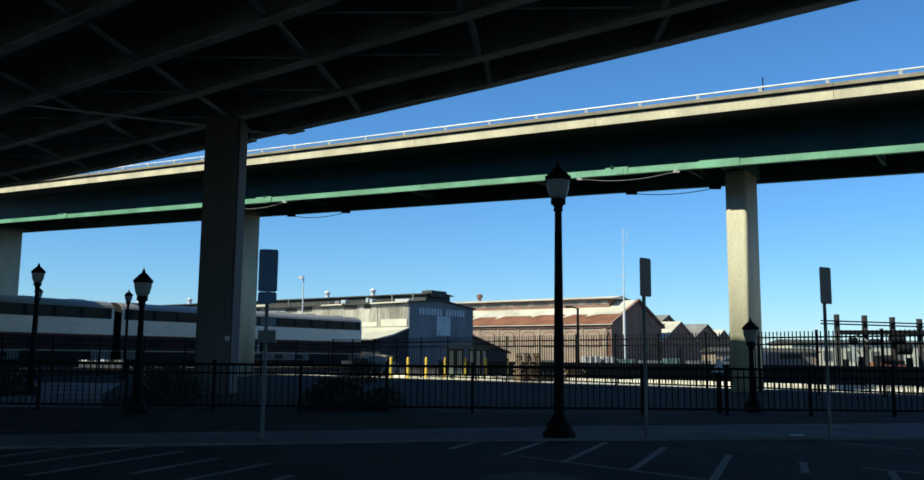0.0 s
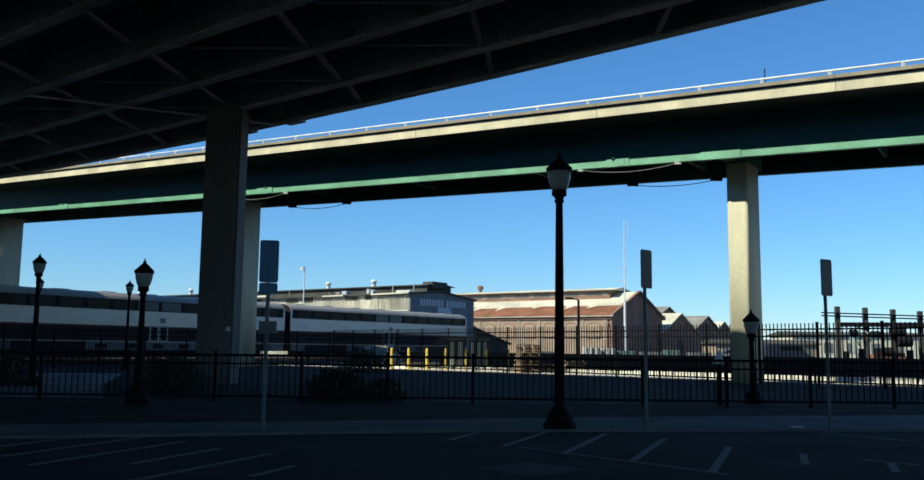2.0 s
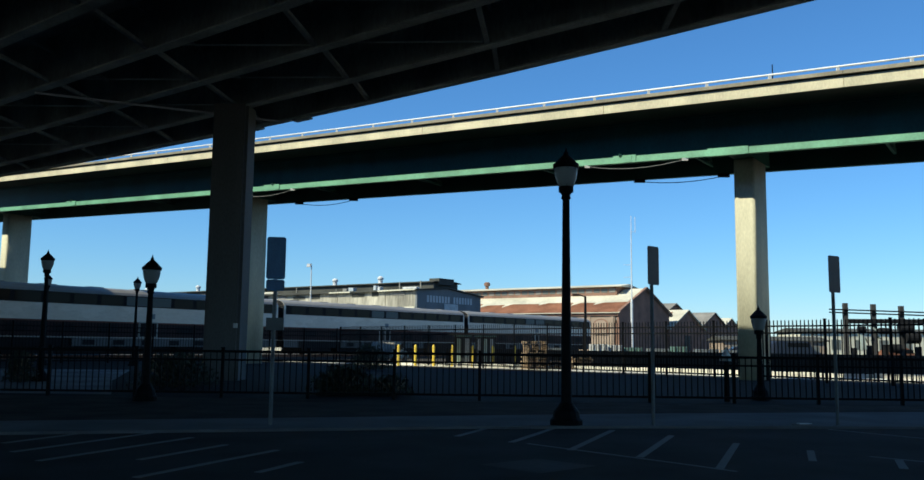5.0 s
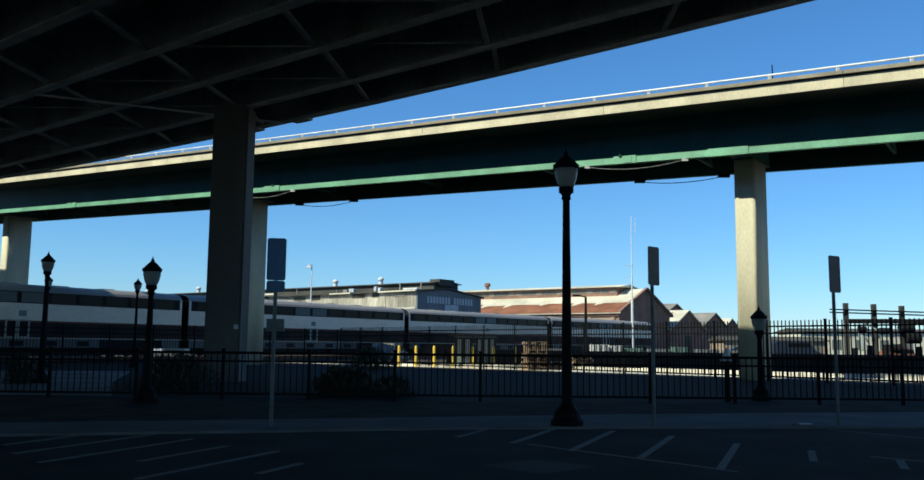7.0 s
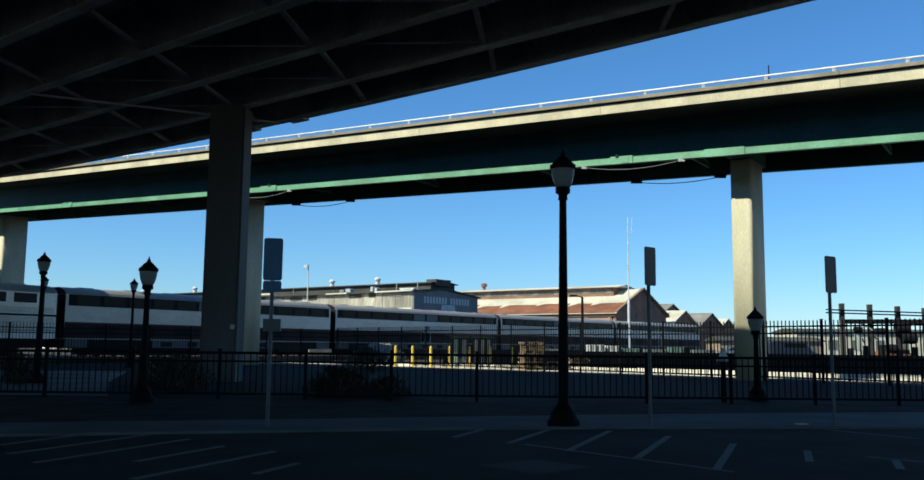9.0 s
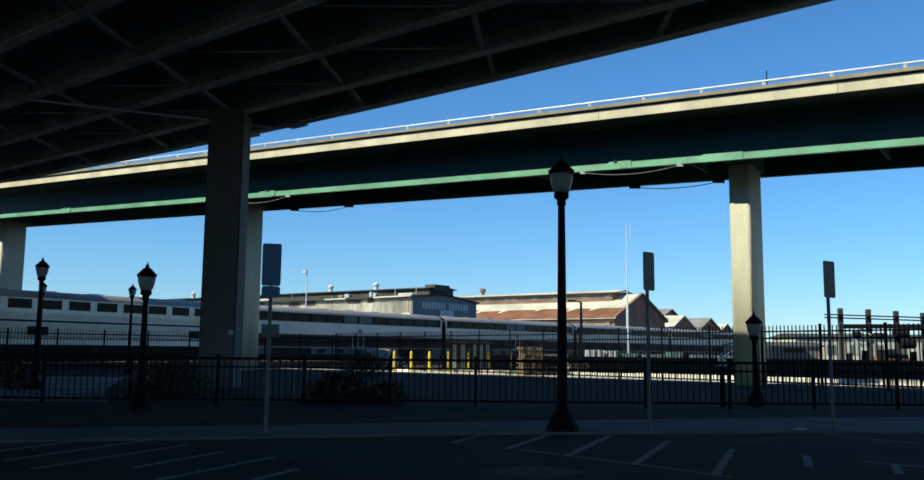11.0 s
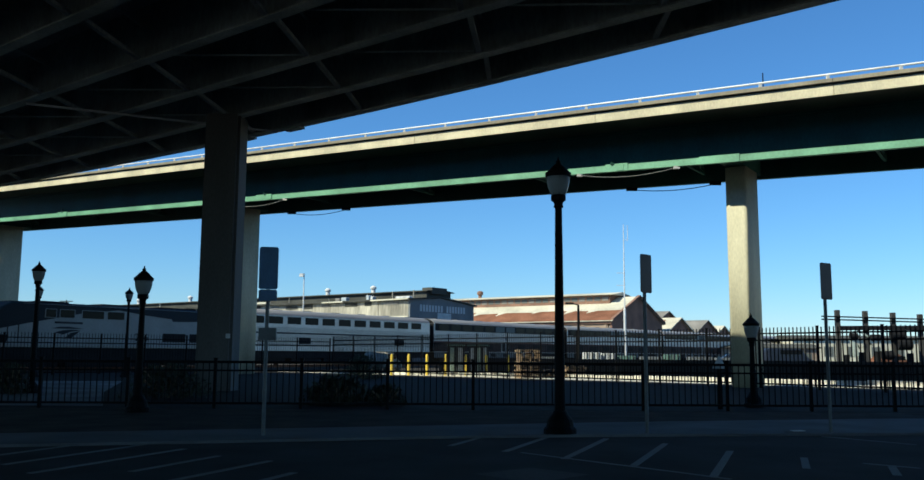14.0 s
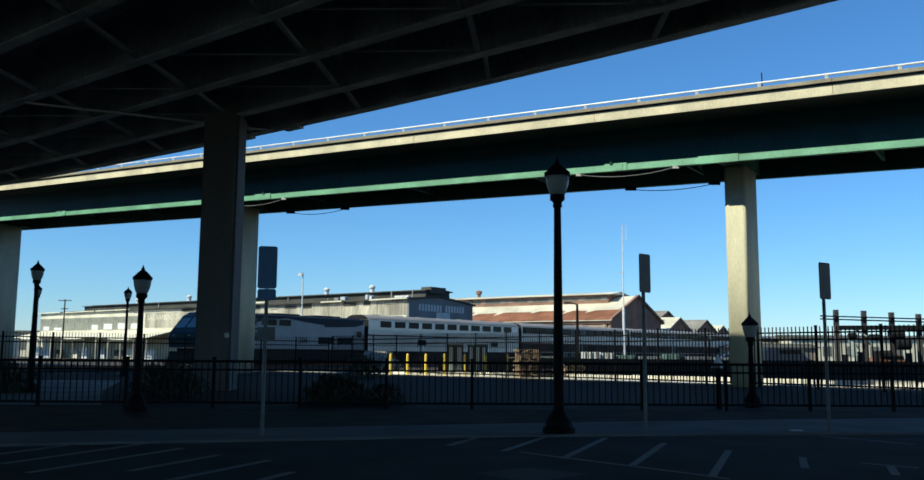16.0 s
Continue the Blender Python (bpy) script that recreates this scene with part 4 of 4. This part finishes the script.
for i, (x, y, w, h, mt) in enumerate(((8.7, 60, 1.1, 1.5, "white"), (9.85, 60.2, 0.9, 1.45, "white"), (11.1, 60.5, 1.2, 1.3, "sage"), (12.9, 61, 1.4, 1.25, "gable"), (14.2, 60.5, 0.9, 1.4, "sage"), (16.2, 61, 1.5, 1.25, "gable"), (18.4, 62, 1.6, 1.2, "gable"), (6.0, 60.5, 1.6, 1.2, "gable"))):
    lab = {"white": "white plastic storage bin on a skid", "sage": "green storage bin on a skid", "gable": "blue-grey storage bin on a skid"}[mt]
    storage_bin(x, y, w, h, mt, lab)


def low_wall(a, b, h):
    bm = B(); a, b = Vector(a), Vector(b)
    beam(bm, a + Vector((0, 0, h / 2)), b + Vector((0, 0, h / 2)), 0.3, h)
    structure("barrier_wall", bm, M["wall"], "low dark concrete barrier wall across the yard", "wall")


low_wall(via(-8.6, -13.2, 0).to_2d().to_3d() - Vector((0, 0, 0.16)), via(60.0, -13.2, 0).to_2d().to_3d() - Vector((0, 0, 0.16)), 1.15)


def yard_kerb():
    """Raised pale kerb in short lengths along the sunlit side of the yard."""
    k = tagged(new("kerb_yard"), "raised pale concrete kerb along the sunlit yard", "kerb", kind="structure")
    rnd = random.Random(12)
    x = -9.0
    while x < 42:
        ln = 1.9 + rnd.uniform(-0.15, 0.15)
        bm = B(); a, b = via(x, -8.65, 0), via(x + ln - 0.05, -8.65, 0)
        h = 0.19 + rnd.uniform(-0.02, 0.03)
        beam(bm, (a.x, a.y, h / 2 - 0.02), (b.x, b.y, h / 2 - 0.02), 0.28, h)
        bmesh.ops.bevel(bm, geom=bm.edges[:], offset=0.02, segments=1, affect="EDGES")
        part("kerb_stone", bm, M["apron"], k)
        x += ln


yard_kerb()


def vehicle(x, y, turn, L, h, mt, label, van=False):
    t = thing("van" if van else "car", pose(x, y, -0.16, 0, 0, turn), label, "van" if van else "car", "parked vehicles")
    if van:
        prof = [(-L / 2, 0.35), (L / 2, 0.35), (L / 2, 0.95), (L / 2 - 0.9, 1.15), (L / 2 - 1.6, h), (-L / 2 + 0.1, h), (-L / 2, h - 0.2)]
    else:
        prof = [(-L / 2, 0.32), (L / 2, 0.32), (L / 2, 0.75), (L / 2 - 1.2, 0.92), (L / 2 - 2.0, h), (-L / 2 + 1.0, h), (-L / 2 + 0.3, 0.95), (-L / 2, 0.8)]
    m = Matrix(((0, 1, 0, 0), (1, 0, 0, 0), (0, 0, 1, 0), (0, 0, 0, 1)))
    bm = B(); prism(bm, prof, -0.88, 0.88, m); bmesh.ops.bevel(bm, geom=bm.edges[:], offset=0.06, segments=2, affect="EDGES"); part("body", bm, M[mt], t)
    for s in (-1, 1):
        bm = B(); box(bm, (-0.2, s * 0.875, h - 0.34), (L * 0.42, 0.03, 0.36)); part("side_window", bm, M["window"], t)
        for x2 in (-L * 0.3, L * 0.3):
            bm = B(); tube(bm, (x2, s * 0.72, 0.33), (x2, s * 0.92, 0.33), 0.33, 14); wh = part("wheel", bm, M["tyre"], t)
            bm = B(); tube(bm, (x2, s * 0.9, 0.33), (x2, s * 0.94, 0.33), 0.18, 10); part("rim", bm, M["post"], wh)


vehicle(28.5, 78, 8, 4.6, 2.05, "darkvan", "dark blue van parked behind the fence", True)
vehicle(-6.0, 66.5, 75, 4.3, 1.5, "corr", "pale tan car parked behind the yard wall")
vehicle(22.0, 70, -10, 4.4, 1.5, "darkvan", "dark car parked in the yard")
vehicle(40.5, 84, 10, 4.4, 1.6, "rust", "reddish car parked far in the yard")


def shrub(x, y, r, h, n, seed, label):
    t = thing("shrub", pose(x, y, -0.03), label, "shrub", "shrubs")
    rnd = random.Random(seed)
    bm = B()
    for i in range(9):
        a = rnd.uniform(0, 6.28); tube(bm, (0, 0, 0), (math.cos(a) * r * 0.6, math.sin(a) * r * 0.5, h * rnd.uniform(0.5, 0.9)), 0.015, 4)
    part("stem", bm, M["wood"], t)
    bm = B()
    for i in range(n):
        a, q, z = rnd.uniform(0, 6.28), math.sqrt(rnd.random()), rnd.uniform(0.05, 1)
        q *= r * (1 - 0.6 * z * z) * rnd.uniform(0.7, 1.15)
        c = Vector((math.cos(a) * q, math.sin(a) * q * 0.7, h * z * rnd.uniform(0.75, 1.1)))
        e = Euler((rnd.uniform(0, 6), rnd.uniform(0, 6), rnd.uniform(0, 6))).to_matrix()
        s = rnd.uniform(0.04, 0.08)
        bm.faces.new([bm.verts.new(c + e @ Vector(p) * s) for p in ((-1, 0, 0), (0, -0.5, 0), (1.2, 0, 0), (0, 0.5, 0))])
    tagged(part("foliage", bm, M["leaf"], t), kind="stuff")


shrub(-3.1, 22.3, 1.0, 0.7, 1500, 1, "low dark leafy shrub behind the iron fence")
shrub(-1.9, 22.0, 0.6, 0.5, 500, 2, "low dark leafy shrub behind the iron fence")
shrub(-4.8, 43.3, 1.15, 1.15, 1800, 6, "dense dark leafy shrub at the edge of shade")
shrub(-8.2, 25.0, 1.3, 0.9, 1800, 3, "dense dark leafy shrub in the shaded yard")
shrub(-13.2, 26.2, 0.55, 0.9, 800, 4, "dense dark leafy shrub beside the lamp")


def litter(x, y, turn):
    t = thing("litter_sheet", pose(x, y, 0.008, 0, 0, turn), "flat pale cardboard sheet lying on the pavement", "litter")
    bm = B(); box(bm, (0, 0, 0.012), (0.28, 0.18, 0.014)); part("sheet", bm, M["pavement"], t); bm = B(); box(bm, (0.05, 0, 0.026), (0.2, 0.12, 0.012)); part("flap", bm, M["white"], t)


litter(5.45, 14.75, 10)


# ---- parking lot marks ----
def stripe(a, b, w=0.09):
    bm = B(); beam(bm, (a[0], a[1], -0.028), (b[0], b[1], -0.028), w, 0.006)
    structure("parking_stripe", bm, M["stripe"], "worn white parking stripe on asphalt", "road marking")


for a, b in (((-0.16, 12.62), (0.45, 14.37)), ((0.57, 11.94), (1.4, 14.23)), ((1.26, 11.15), (2.22, 13.84)), ((2.0, 10.53), (2.96, 13.13)), ((2.68, 9.65), (3.62, 12.19)), ((3.95, 10.38), (4.33, 11.45)), ((4.72, 9.82), (5.03, 10.59)), ((-5.74, 11.1), (-5.35, 12.29)), ((-5.19, 10.25), (-4.4, 12.56)), ((-4.55, 9.54), (-3.69, 12.01)), ((-3.55, 9.73), (-3.02, 11.24)), ((-3.12, 8.49), (-2.28, 10.76)), ((-2.07, 8.92), (-1.8, 9.73))):
    stripe(a, b)
for a, b in (((0.78, 11.82), (2.4, 9.95)), ((2.4, 9.95), (2.8, 9.44)), ((4.83, 10.9), (5.29, 10.45)), ((5.77, 14.46), (6.63, 13.19))):
    stripe(a, b, 0.05)
bm = B()
bm.faces.new([bm.verts.new((x, y, -0.026)) for x, y in ((0.13, 9.71), (0.73, 9.1), (1.39, 9.72), (0.78, 10.26))])
structure("painted_diamond", bm, M["wall"], "faded pale diamond painted on the asphalt", "road marking")


# ---- railway ----
def track_point(s):
    """Track: place and heading at s metres along it; it straightens beyond 110 m."""
    def head(q):
        q = min(q, 110.0)
        return 0.9945 - 0.2369 * q / 100 + 0.1079 * (q / 100) ** 2
    x, y = -24.74, 62.35
    n = max(1, int(abs(s)))
    d = s / n
    for i in range(n):
        h = head(d * (i + 0.5))
        x, y = x + math.cos(h) * d, y + math.sin(h) * d
    return x, y, math.degrees(head(s))


def railway():
    t = tagged(new("railway_track"), "steel rails on a ballast bed across the yard", "railway track", kind="structure")
    pts = [track_point(s) for s in range(-160, 400, 8)]
    for off, nm, w, z0, z1, mt in ((0, "ballast_bed", 1.7, -0.15, 0.02, "ground"), (0.75, "rail", 0.05, 0.02, 0.2, "rust"), (-0.75, "rail", 0.05, 0.02, 0.2, "rust")):
        bm = B()
        rows = []
        for x, y, h in pts:
            nx, ny = -math.sin(radians(h)), math.cos(radians(h))
            rows.append([bm.verts.new((x + nx * (off + o), y + ny * (off + o), z)) for o, z in ((-w, z0), (w, z0), (w * 0.8, z1), (-w * 0.8, z1))])
        for a, b in zip(rows, rows[1:]):
            for i in range(4):
                bm.faces.new((a[i], b[i], b[(i + 1) % 4], a[(i + 1) % 4]))
        part(nm, bm, M[mt], t)


railway()


def coach_common(t, L, w, side):
    bm = B(); prism(bm, [(-w, 4.38), (-1.4, 4.55), (-1.1, 4.74), (-0.6, 4.86), (0.6, 4.86), (1.1, 4.74), (1.4, 4.55), (w, 4.38)], -L / 2, L / 2); roof = part("roof", bm, M["roofsilver"], t, "silver steel roof")
    for i in range(7):
        bm = B(); box(bm, (-10.5 + 3.5 * i, 0, 4.88), (1.1, 0.9, 0.08)); part("roof_hatch", bm, M["roofsilver"], roof)
    bm = B(); prism(bm, rect(-w, w, 1.45, 4.375), -L / 2, L / 2); part("body", bm, M[side], t)
    bm = B(); box(bm, (0, 0, 1.15), (L - 1.5, 2.8, 0.59)); part("underframe", bm, M["coachdark"], t)
    for x, ln in ((-4.3, 3.6), (0.0, 4.4), (4.4, 3.4)):
        bm = B(); box(bm, (x, 0, 0.6), (ln, 2.6, 0.5)); bmesh.ops.bevel(bm, geom=bm.edges[:], offset=0.05, segments=1, affect="EDGES"); part("equipment_box", bm, M["coachdark"], t)
    for x in (-8.5, 8.5):
        bm = B(); box(bm, (x, 0, 0.62), (3.5, 2.5, 0.48)); bg = part("bogie", bm, M["coachdark"], t)
        for dx in (-1.2, 1.2):
            for s in (-1, 1):
                bm = B(); tube(bm, (x + dx, s * 0.70, 0.70), (x + dx, s * 0.82, 0.70), 0.45, 14); part("wheel", bm, M["rust"], bg)
    for s in (-1, 1):
        bm = B(); box(bm, (s * (L / 2 + 0.145), 0, 2.75), (0.29, 1.5, 2.5)); part("gangway", bm, M["coachdark"], t)
        bm = B(); box(bm, (s * (L / 2 + 0.022), 0, 2.92), (0.04, 3.0, 2.86)); part("end_wall", bm, M["coachdark"], t, "dark coach end")
        bm = B(); prism(bm, [(-1.46, 4.39), (-1.36, 4.54), (-1.07, 4.72), (-0.6, 4.84), (0.6, 4.84), (1.07, 4.72), (1.36, 4.54), (1.46, 4.39)], *sorted((s * (L / 2 + 0.003), s * (L / 2 + 0.04)))); part("roof_end", bm, M["coachdark"], t)


def band_coach():
    """A two-storey coach along x with a continuous window strip."""
    L, w = 25.2, 1.52
    t = thing("railway_coach", pose(0, 0, 0), "two-storey coach with dark window strip over white and maroon bands", "railway coach", "coaches of the train")
    coach_common(t, L, w, "coachwhite")
    rnd = random.Random(3)
    for s in (-1, 1):
        bm = B(); box(bm, (0, s * w, 4.0), (L - 0.4, 0.03, 0.74)); st = part("window_strip", bm, M["coachdark"], t, "dark strip holding the upper windows")
        for i in range(12):
            bm = B(); box(bm, (-11.0 + 2.0 * i, s * (w + 0.012), 4.0), (1.7, 0.03, 0.62)); part("window", bm, M["pane"] if rnd.random() < 0.22 else M["window"], st)
        bm = B(); box(bm, (0, s * w, 2.0), (L, 0.03, 0.98)); lb = part("lower_band", bm, M["coachmaroon"], t, "dark maroon lower band")
        for i in range(7):
            if i != 3:
                bm = B(); box(bm, (-9.6 + 3.2 * i, s * (w + 0.012), 2.05), (1.5, 0.03, 0.55)); part("window", bm, M["coachdark"], lb)
        bm = B(); box(bm, (0, s * (w + 0.012), 1.47), (L, 0.03, 0.07)); part("sill_stripe", bm, M["roofsilver"], t)
        bm = B(); box(bm, (0, s * (w + 0.012), 2.52), (L, 0.02, 0.10)); part("trim_stripe", bm, M["trim"], t)
        for x, ln in ((0.0, 11.6), (-11.7, 1.6), (11.7, 1.6)):
            bm = B(); box(bm, (x, s * (w - 0.03), 1.16), (ln, 0.06, 0.54)); part("skirt", bm, M["skirt"], t, "grey steel skirt panel")
        for i in range(5):
            bm = B(); box(bm, (-4.6 + 2.3 * i, s * (w + 0.004), 1.15), (0.9, 0.02, 0.34)); part("equipment_hatch", bm, M["coachdark"], t)
        for z in (2.72, 2.9, 3.3, 3.45):
            bm = B(); box(bm, (0, s * (w + 0.002), z), (L - 0.3, 0.014, 0.022)); part("rib", bm, M["coachwhite"], t)
        dr = B(); box(dr, (0.0, s * (w + 0.01), 2.02), (1.6, 0.05, 1.18)); d = part("door", dr, M["roofsilver"], t, "grey double door")
        for k in (-0.4, 0.4):
            bm = B(); box(bm, (k, s * (w + 0.035), 2.05), (0.55, 0.02, 0.95)); part("door_leaf", bm, M["coachdark"], d)
        bm = B(); box(bm, (0.3, s * (w + 0.01), 3.0), (0.5, 0.02, 0.36)); part("side_panel", bm, M["gable"], t)
    return t


def window_coach():
    """The coach next to the locomotive: separate windows on silver sides."""
    L, w = 25.2, 1.52
    t = thing("railway_coach", pose(0, 0, 0), "two-storey silver coach with separate rectangular windows", "railway coach", "coaches of the train")
    coach_common(t, L, w, "steelbody")
    for s in (-1, 1):
        for i in range(11):
            bm = B(); box(bm, (-10.2 + 2.06 * i, s * w, 3.98), (1.72, 0.03, 0.74)); f = part("window_frame", bm, M["steelbody"], t)
            bm = B(); box(bm, (-10.2 + 2.06 * i, s * (w + 0.012), 3.98), (1.56, 0.02, 0.6)); part("window", bm, M["window"], f)
        for k in range(6):
            bm = B(); box(bm, (0, s * (w + 0.004), 3.08 + 0.075 * k if k < 5 else 4.36), (L - 0.4, 0.02, 0.03)); part("flute", bm, M["roofsilver"], t)
        for k in range(9):
            bm = B(); box(bm, (0, s * (w + 0.004), 2.04 + 0.09 * k), (L - 0.4, 0.02, 0.035)); part("flute", bm, M["roofsilver"], t)
        for z, h in ((2.92, 0.14), (1.95, 0.05)):
            bm = B(); box(bm, (0, s * w, z), (L, 0.03, h)); part("stripe", bm, M["navy"], t)
        for i in (1, 4):
            bm = B(); box(bm, (-9 + 4.2 * i, s * w, 2.3), (1.4, 0.06, 0.55)); part("lower_window", bm, M["coachdark"], t)
    return t


def side_plate(pts, s, w, thick=0.02):
    """A flat plate on a vehicle's side from an (x, z) outline."""
    bm = B()
    a = [bm.verts.new((x, s * (w - 0.01), z)) for x, z in pts]
    b = [bm.verts.new((x, s * (w + thick), z)) for x, z in pts]
    n = len(pts)
    for i in range(n):
        bm.faces.new((a[i], a[(i + 1) % n], b[(i + 1) % n], b[i]))
    bm.faces.new(a), bm.faces.new(b[::-1])
    return bm


def locomotive():
    t = thing("locomotive", pose(0, 0, 0), "silver and navy diesel locomotive with a sloped nose", "locomotive")
    L, w = 19.3, 1.5
    h0 = -L / 2
    prof = [(h0 + 0.1, 1.55), (h0, 2.3), (h0 + 0.15, 2.72), (h0 + 1.25, 3.98), (h0 + 1.85, 4.3), (L / 2, 4.3), (L / 2, 1.55)]
    m = Matrix(((0, 1, 0, 0), (1, 0, 0, 0), (0, 0, 1, 0), (0, 0, 0, 1)))
    bm = B(); prism(bm, prof, -w, w, m)
    bmesh.ops.bevel(bm, geom=[e for e in bm.edges if abs(e.verts[0].co.y - e.verts[1].co.y) < 0.01 and e.verts[0].co.z > 2 and e.verts[1].co.z > 2 and abs(e.verts[0].co.x - e.verts[1].co.x) > 0.1], offset=0.14, segments=2, affect="EDGES")
    part("body", bm, M["locowhite"], t, "silver-white body side")
    bm = B(); prism(bm, [(-1.2, 4.28), (1.2, 4.28), (1.0, 4.42), (-1.0, 4.42)], h0 + 2.0, L / 2 - 0.3); rf = part("roof", bm, M["navy"], t, "dark navy roof")
    for x, ln in ((-4.5, 2.0), (0.5, 3.0), (5.5, 3.2)):
        bm = B(); box(bm, (x, 0, 4.46), (ln, 1.5, 0.14)); part("roof_grille", bm, M["coachdark"], rf)
    # nose shell, windscreen and headlights
    shell = [(h0 + 0.08, 1.6), (h0 - 0.04, 2.3), (h0 + 0.12, 2.76), (h0 + 1.22, 4.02), (h0 + 1.82, 4.34), (h0 + 2.6, 4.34), (h0 + 0.6, 2.4), (h0 + 0.4, 1.6)]
    bm = B(); prism(bm, shell, -w - 0.012, w + 0.012, m); ns = part("nose", bm, M["teal"], t, "blue-green sloped nose")
    for s in (-1, 1):
        bm = B(); prism(bm, [(h0 + 0.40, 3.04), (h0 + 1.08, 3.82), (h0 + 1.02, 3.88), (h0 + 0.34, 3.10)], 0.08 if s > 0 else -1.2, 1.2 if s > 0 else -0.08, m); part("windscreen", bm, M["screen"], ns)
        bm = B(); box(bm, (h0 + 0.02, s * 0.9, 2.5), (0.12, 0.32, 0.14)); part("headlight", bm, M["post"], ns)
        # navy swoop over the sides
        part("navy_swoop", side_plate([(h0 + 0.6, 2.55), (h0 + 3.0, 3.05), (h0 + 6.5, 3.75), (h0 + 9.5, 4.12), (h0 + 9.5, 4.27), (h0 + 1.9, 4.27), (h0 + 1.3, 3.98), (h0 + 0.2, 2.75)], s, w), M["navy"], t, "navy paint sweeping back from the nose")
        part("navy_swoop", side_plate([(-1.5, 4.27), (9.5, 4.27), (9.5, 3.85), (8.4, 3.62), (5.6, 3.50), (4.4, 3.48), (4.3, 3.66), (2.0, 3.85)], s, w), M["navy"], t, "navy paint along the upper rear")
        for i, (x, ln) in enumerate(((-5.2, 0.7), (-4.2, 1.0), (-2.6, 1.6), (-0.7, 1.3))):
            bm = B(); box(bm, (x + ln / 2 - 0.35, s * (w + 0.005), 3.72), (ln + 0.1, 0.05, 0.57)); f = part("window_frame", bm, M["locowhite"], t)
            bm = B(); box(bm, (x + ln / 2 - 0.35, s * (w + 0.035), 3.72), (ln, 0.02, 0.5)); part("window", bm, M["window"], f)
        # three swept wedges fanning out below the name
        for pts in (((0.0, 0.60), (0.55, 0.72), (1.2, 0.74), (2.3, 0.62), (1.2, 0.60)), ((0.25, 0.34), (0.8, 0.50), (1.4, 0.55), (2.15, 0.54), (1.35, 0.40), (0.8, 0.22)), ((1.0, 0.02), (1.35, 0.34), (2.05, 0.47), (1.7, 0.22), (1.4, -0.02))):
            part("swept_mark", side_plate([(x - 5.1, z + 2.15) for x, z in pts], s, w, 0.015), M["navy"], t)
        bm = B(); box(bm, (-3.9, s * (w + 0.002), 3.14), (2.0, 0.02, 0.13)); part("name_bar", bm, M["navy"], t)
        for x in (-8.0, -7.3, -6.2):
            bm = B(); box(bm, (x, s * (w + 0.004), 2.75), (0.06, 0.03, 1.7)); part("door_seam", bm, M["coachdark"], t)
        bm = B(); box(bm, (-8.4, s * (w + 0.004), 2.05), (0.75, 0.03, 0.5)); part("vent_grille", bm, M["coachdark"], t)
        for x, ln in ((4.6, 2.0), (7.0, 2.0)):
            bm = B(); box(bm, (x, s * (w + 0.01), 2.3), (ln, 0.04, 0.62)); gr = part("radiator_grille", bm, M["coachdark"], t)
        bm = B(); box(bm, (8.9, s * (w + 0.01), 2.95), (0.65, 0.04, 0.5)); part("rear_window", bm, M["window"], t)
        for x in (8.3, 9.4):
            bm = B(); tube(bm, (x, s * (w + 0.05), 1.8), (x, s * (w + 0.05), 3.2), 0.03); part("grab_rail", bm, M["roofsilver"], t)
        bm = B(); box(bm, (0.3, s * (w + 0.01), 1.62), (L - 1.4, 0.04, 0.10)); part("sill_stripe", bm, M["roofsilver"], t)
    cu = bpy.data.curves.new("fleet_number", "FONT")
    cu.body, cu.size, cu.extrude = "206", 0.75, 0.01
    tmp = new("fleet_number_text", cu)
    me = bpy.data.meshes.new_from_object(tmp)
    bpy.data.objects.remove(tmp)
    me.materials.append(M["navy"])
    o = part("fleet_number", me, None, t, "dark fleet number")
    o.matrix_basis = pose(1.2, -w - 0.012, 2.05, 90, 0, 0)
    bm = B(); box(bm, (0.2, 0, 1.1), (L - 1.0, 2.75, 0.88)); part("underframe", bm, M["coachdark"], t)
    for x in (-6.5, 6.5):
        bm = B(); box(bm, (x, 0, 0.55), (4.3, 2.5, 0.5)); bg = part("bogie", bm, M["coachdark"], t)
        for dx in (-1.3, 1.3):
            for s in (-1, 1):
                bm = B(); tube(bm, (x + dx, s * 0.70, 0.75), (x + dx, s * 0.82, 0.75), 0.5, 14); part("wheel", bm, M["rust"], bg)
    bm = B(); box(bm, (0.0, 0, 0.60), (7.6, 2.4, 0.7)); part("fuel_tank", bm, M["coachdark"], t)
    bm = B(); prism(bm, [(h0 - 0.25, 0.35), (h0 + 0.5, 0.35), (h0 + 0.5, 1.3), (h0 + 0.05, 1.3)], -1.4, 1.4, m); part("snow_plough", bm, M["coachdark"], t)
    return t


def motions():
    for ob, back in TRAIN:
        rows = []
        for i in range(33):
            t = i * 0.5
            x, y, h = track_point(25.57 + 8.106 * t + 0.00066 * t * t - back)
            rows.append((t, pose(x, y, -0.05, 0, 0, h)))
        walk(ob, rows)


lead = band_coach()
COACHES = [lead] + [copy_thing(lead, pose(0, 0, 0)) for i in range(3)] + [window_coach()]
TRAIN = [(c, 25.9 * i + 12.95) for i, c in enumerate(COACHES)] + [(locomotive(), 25.9 * 5 + 9.95)]

motions()
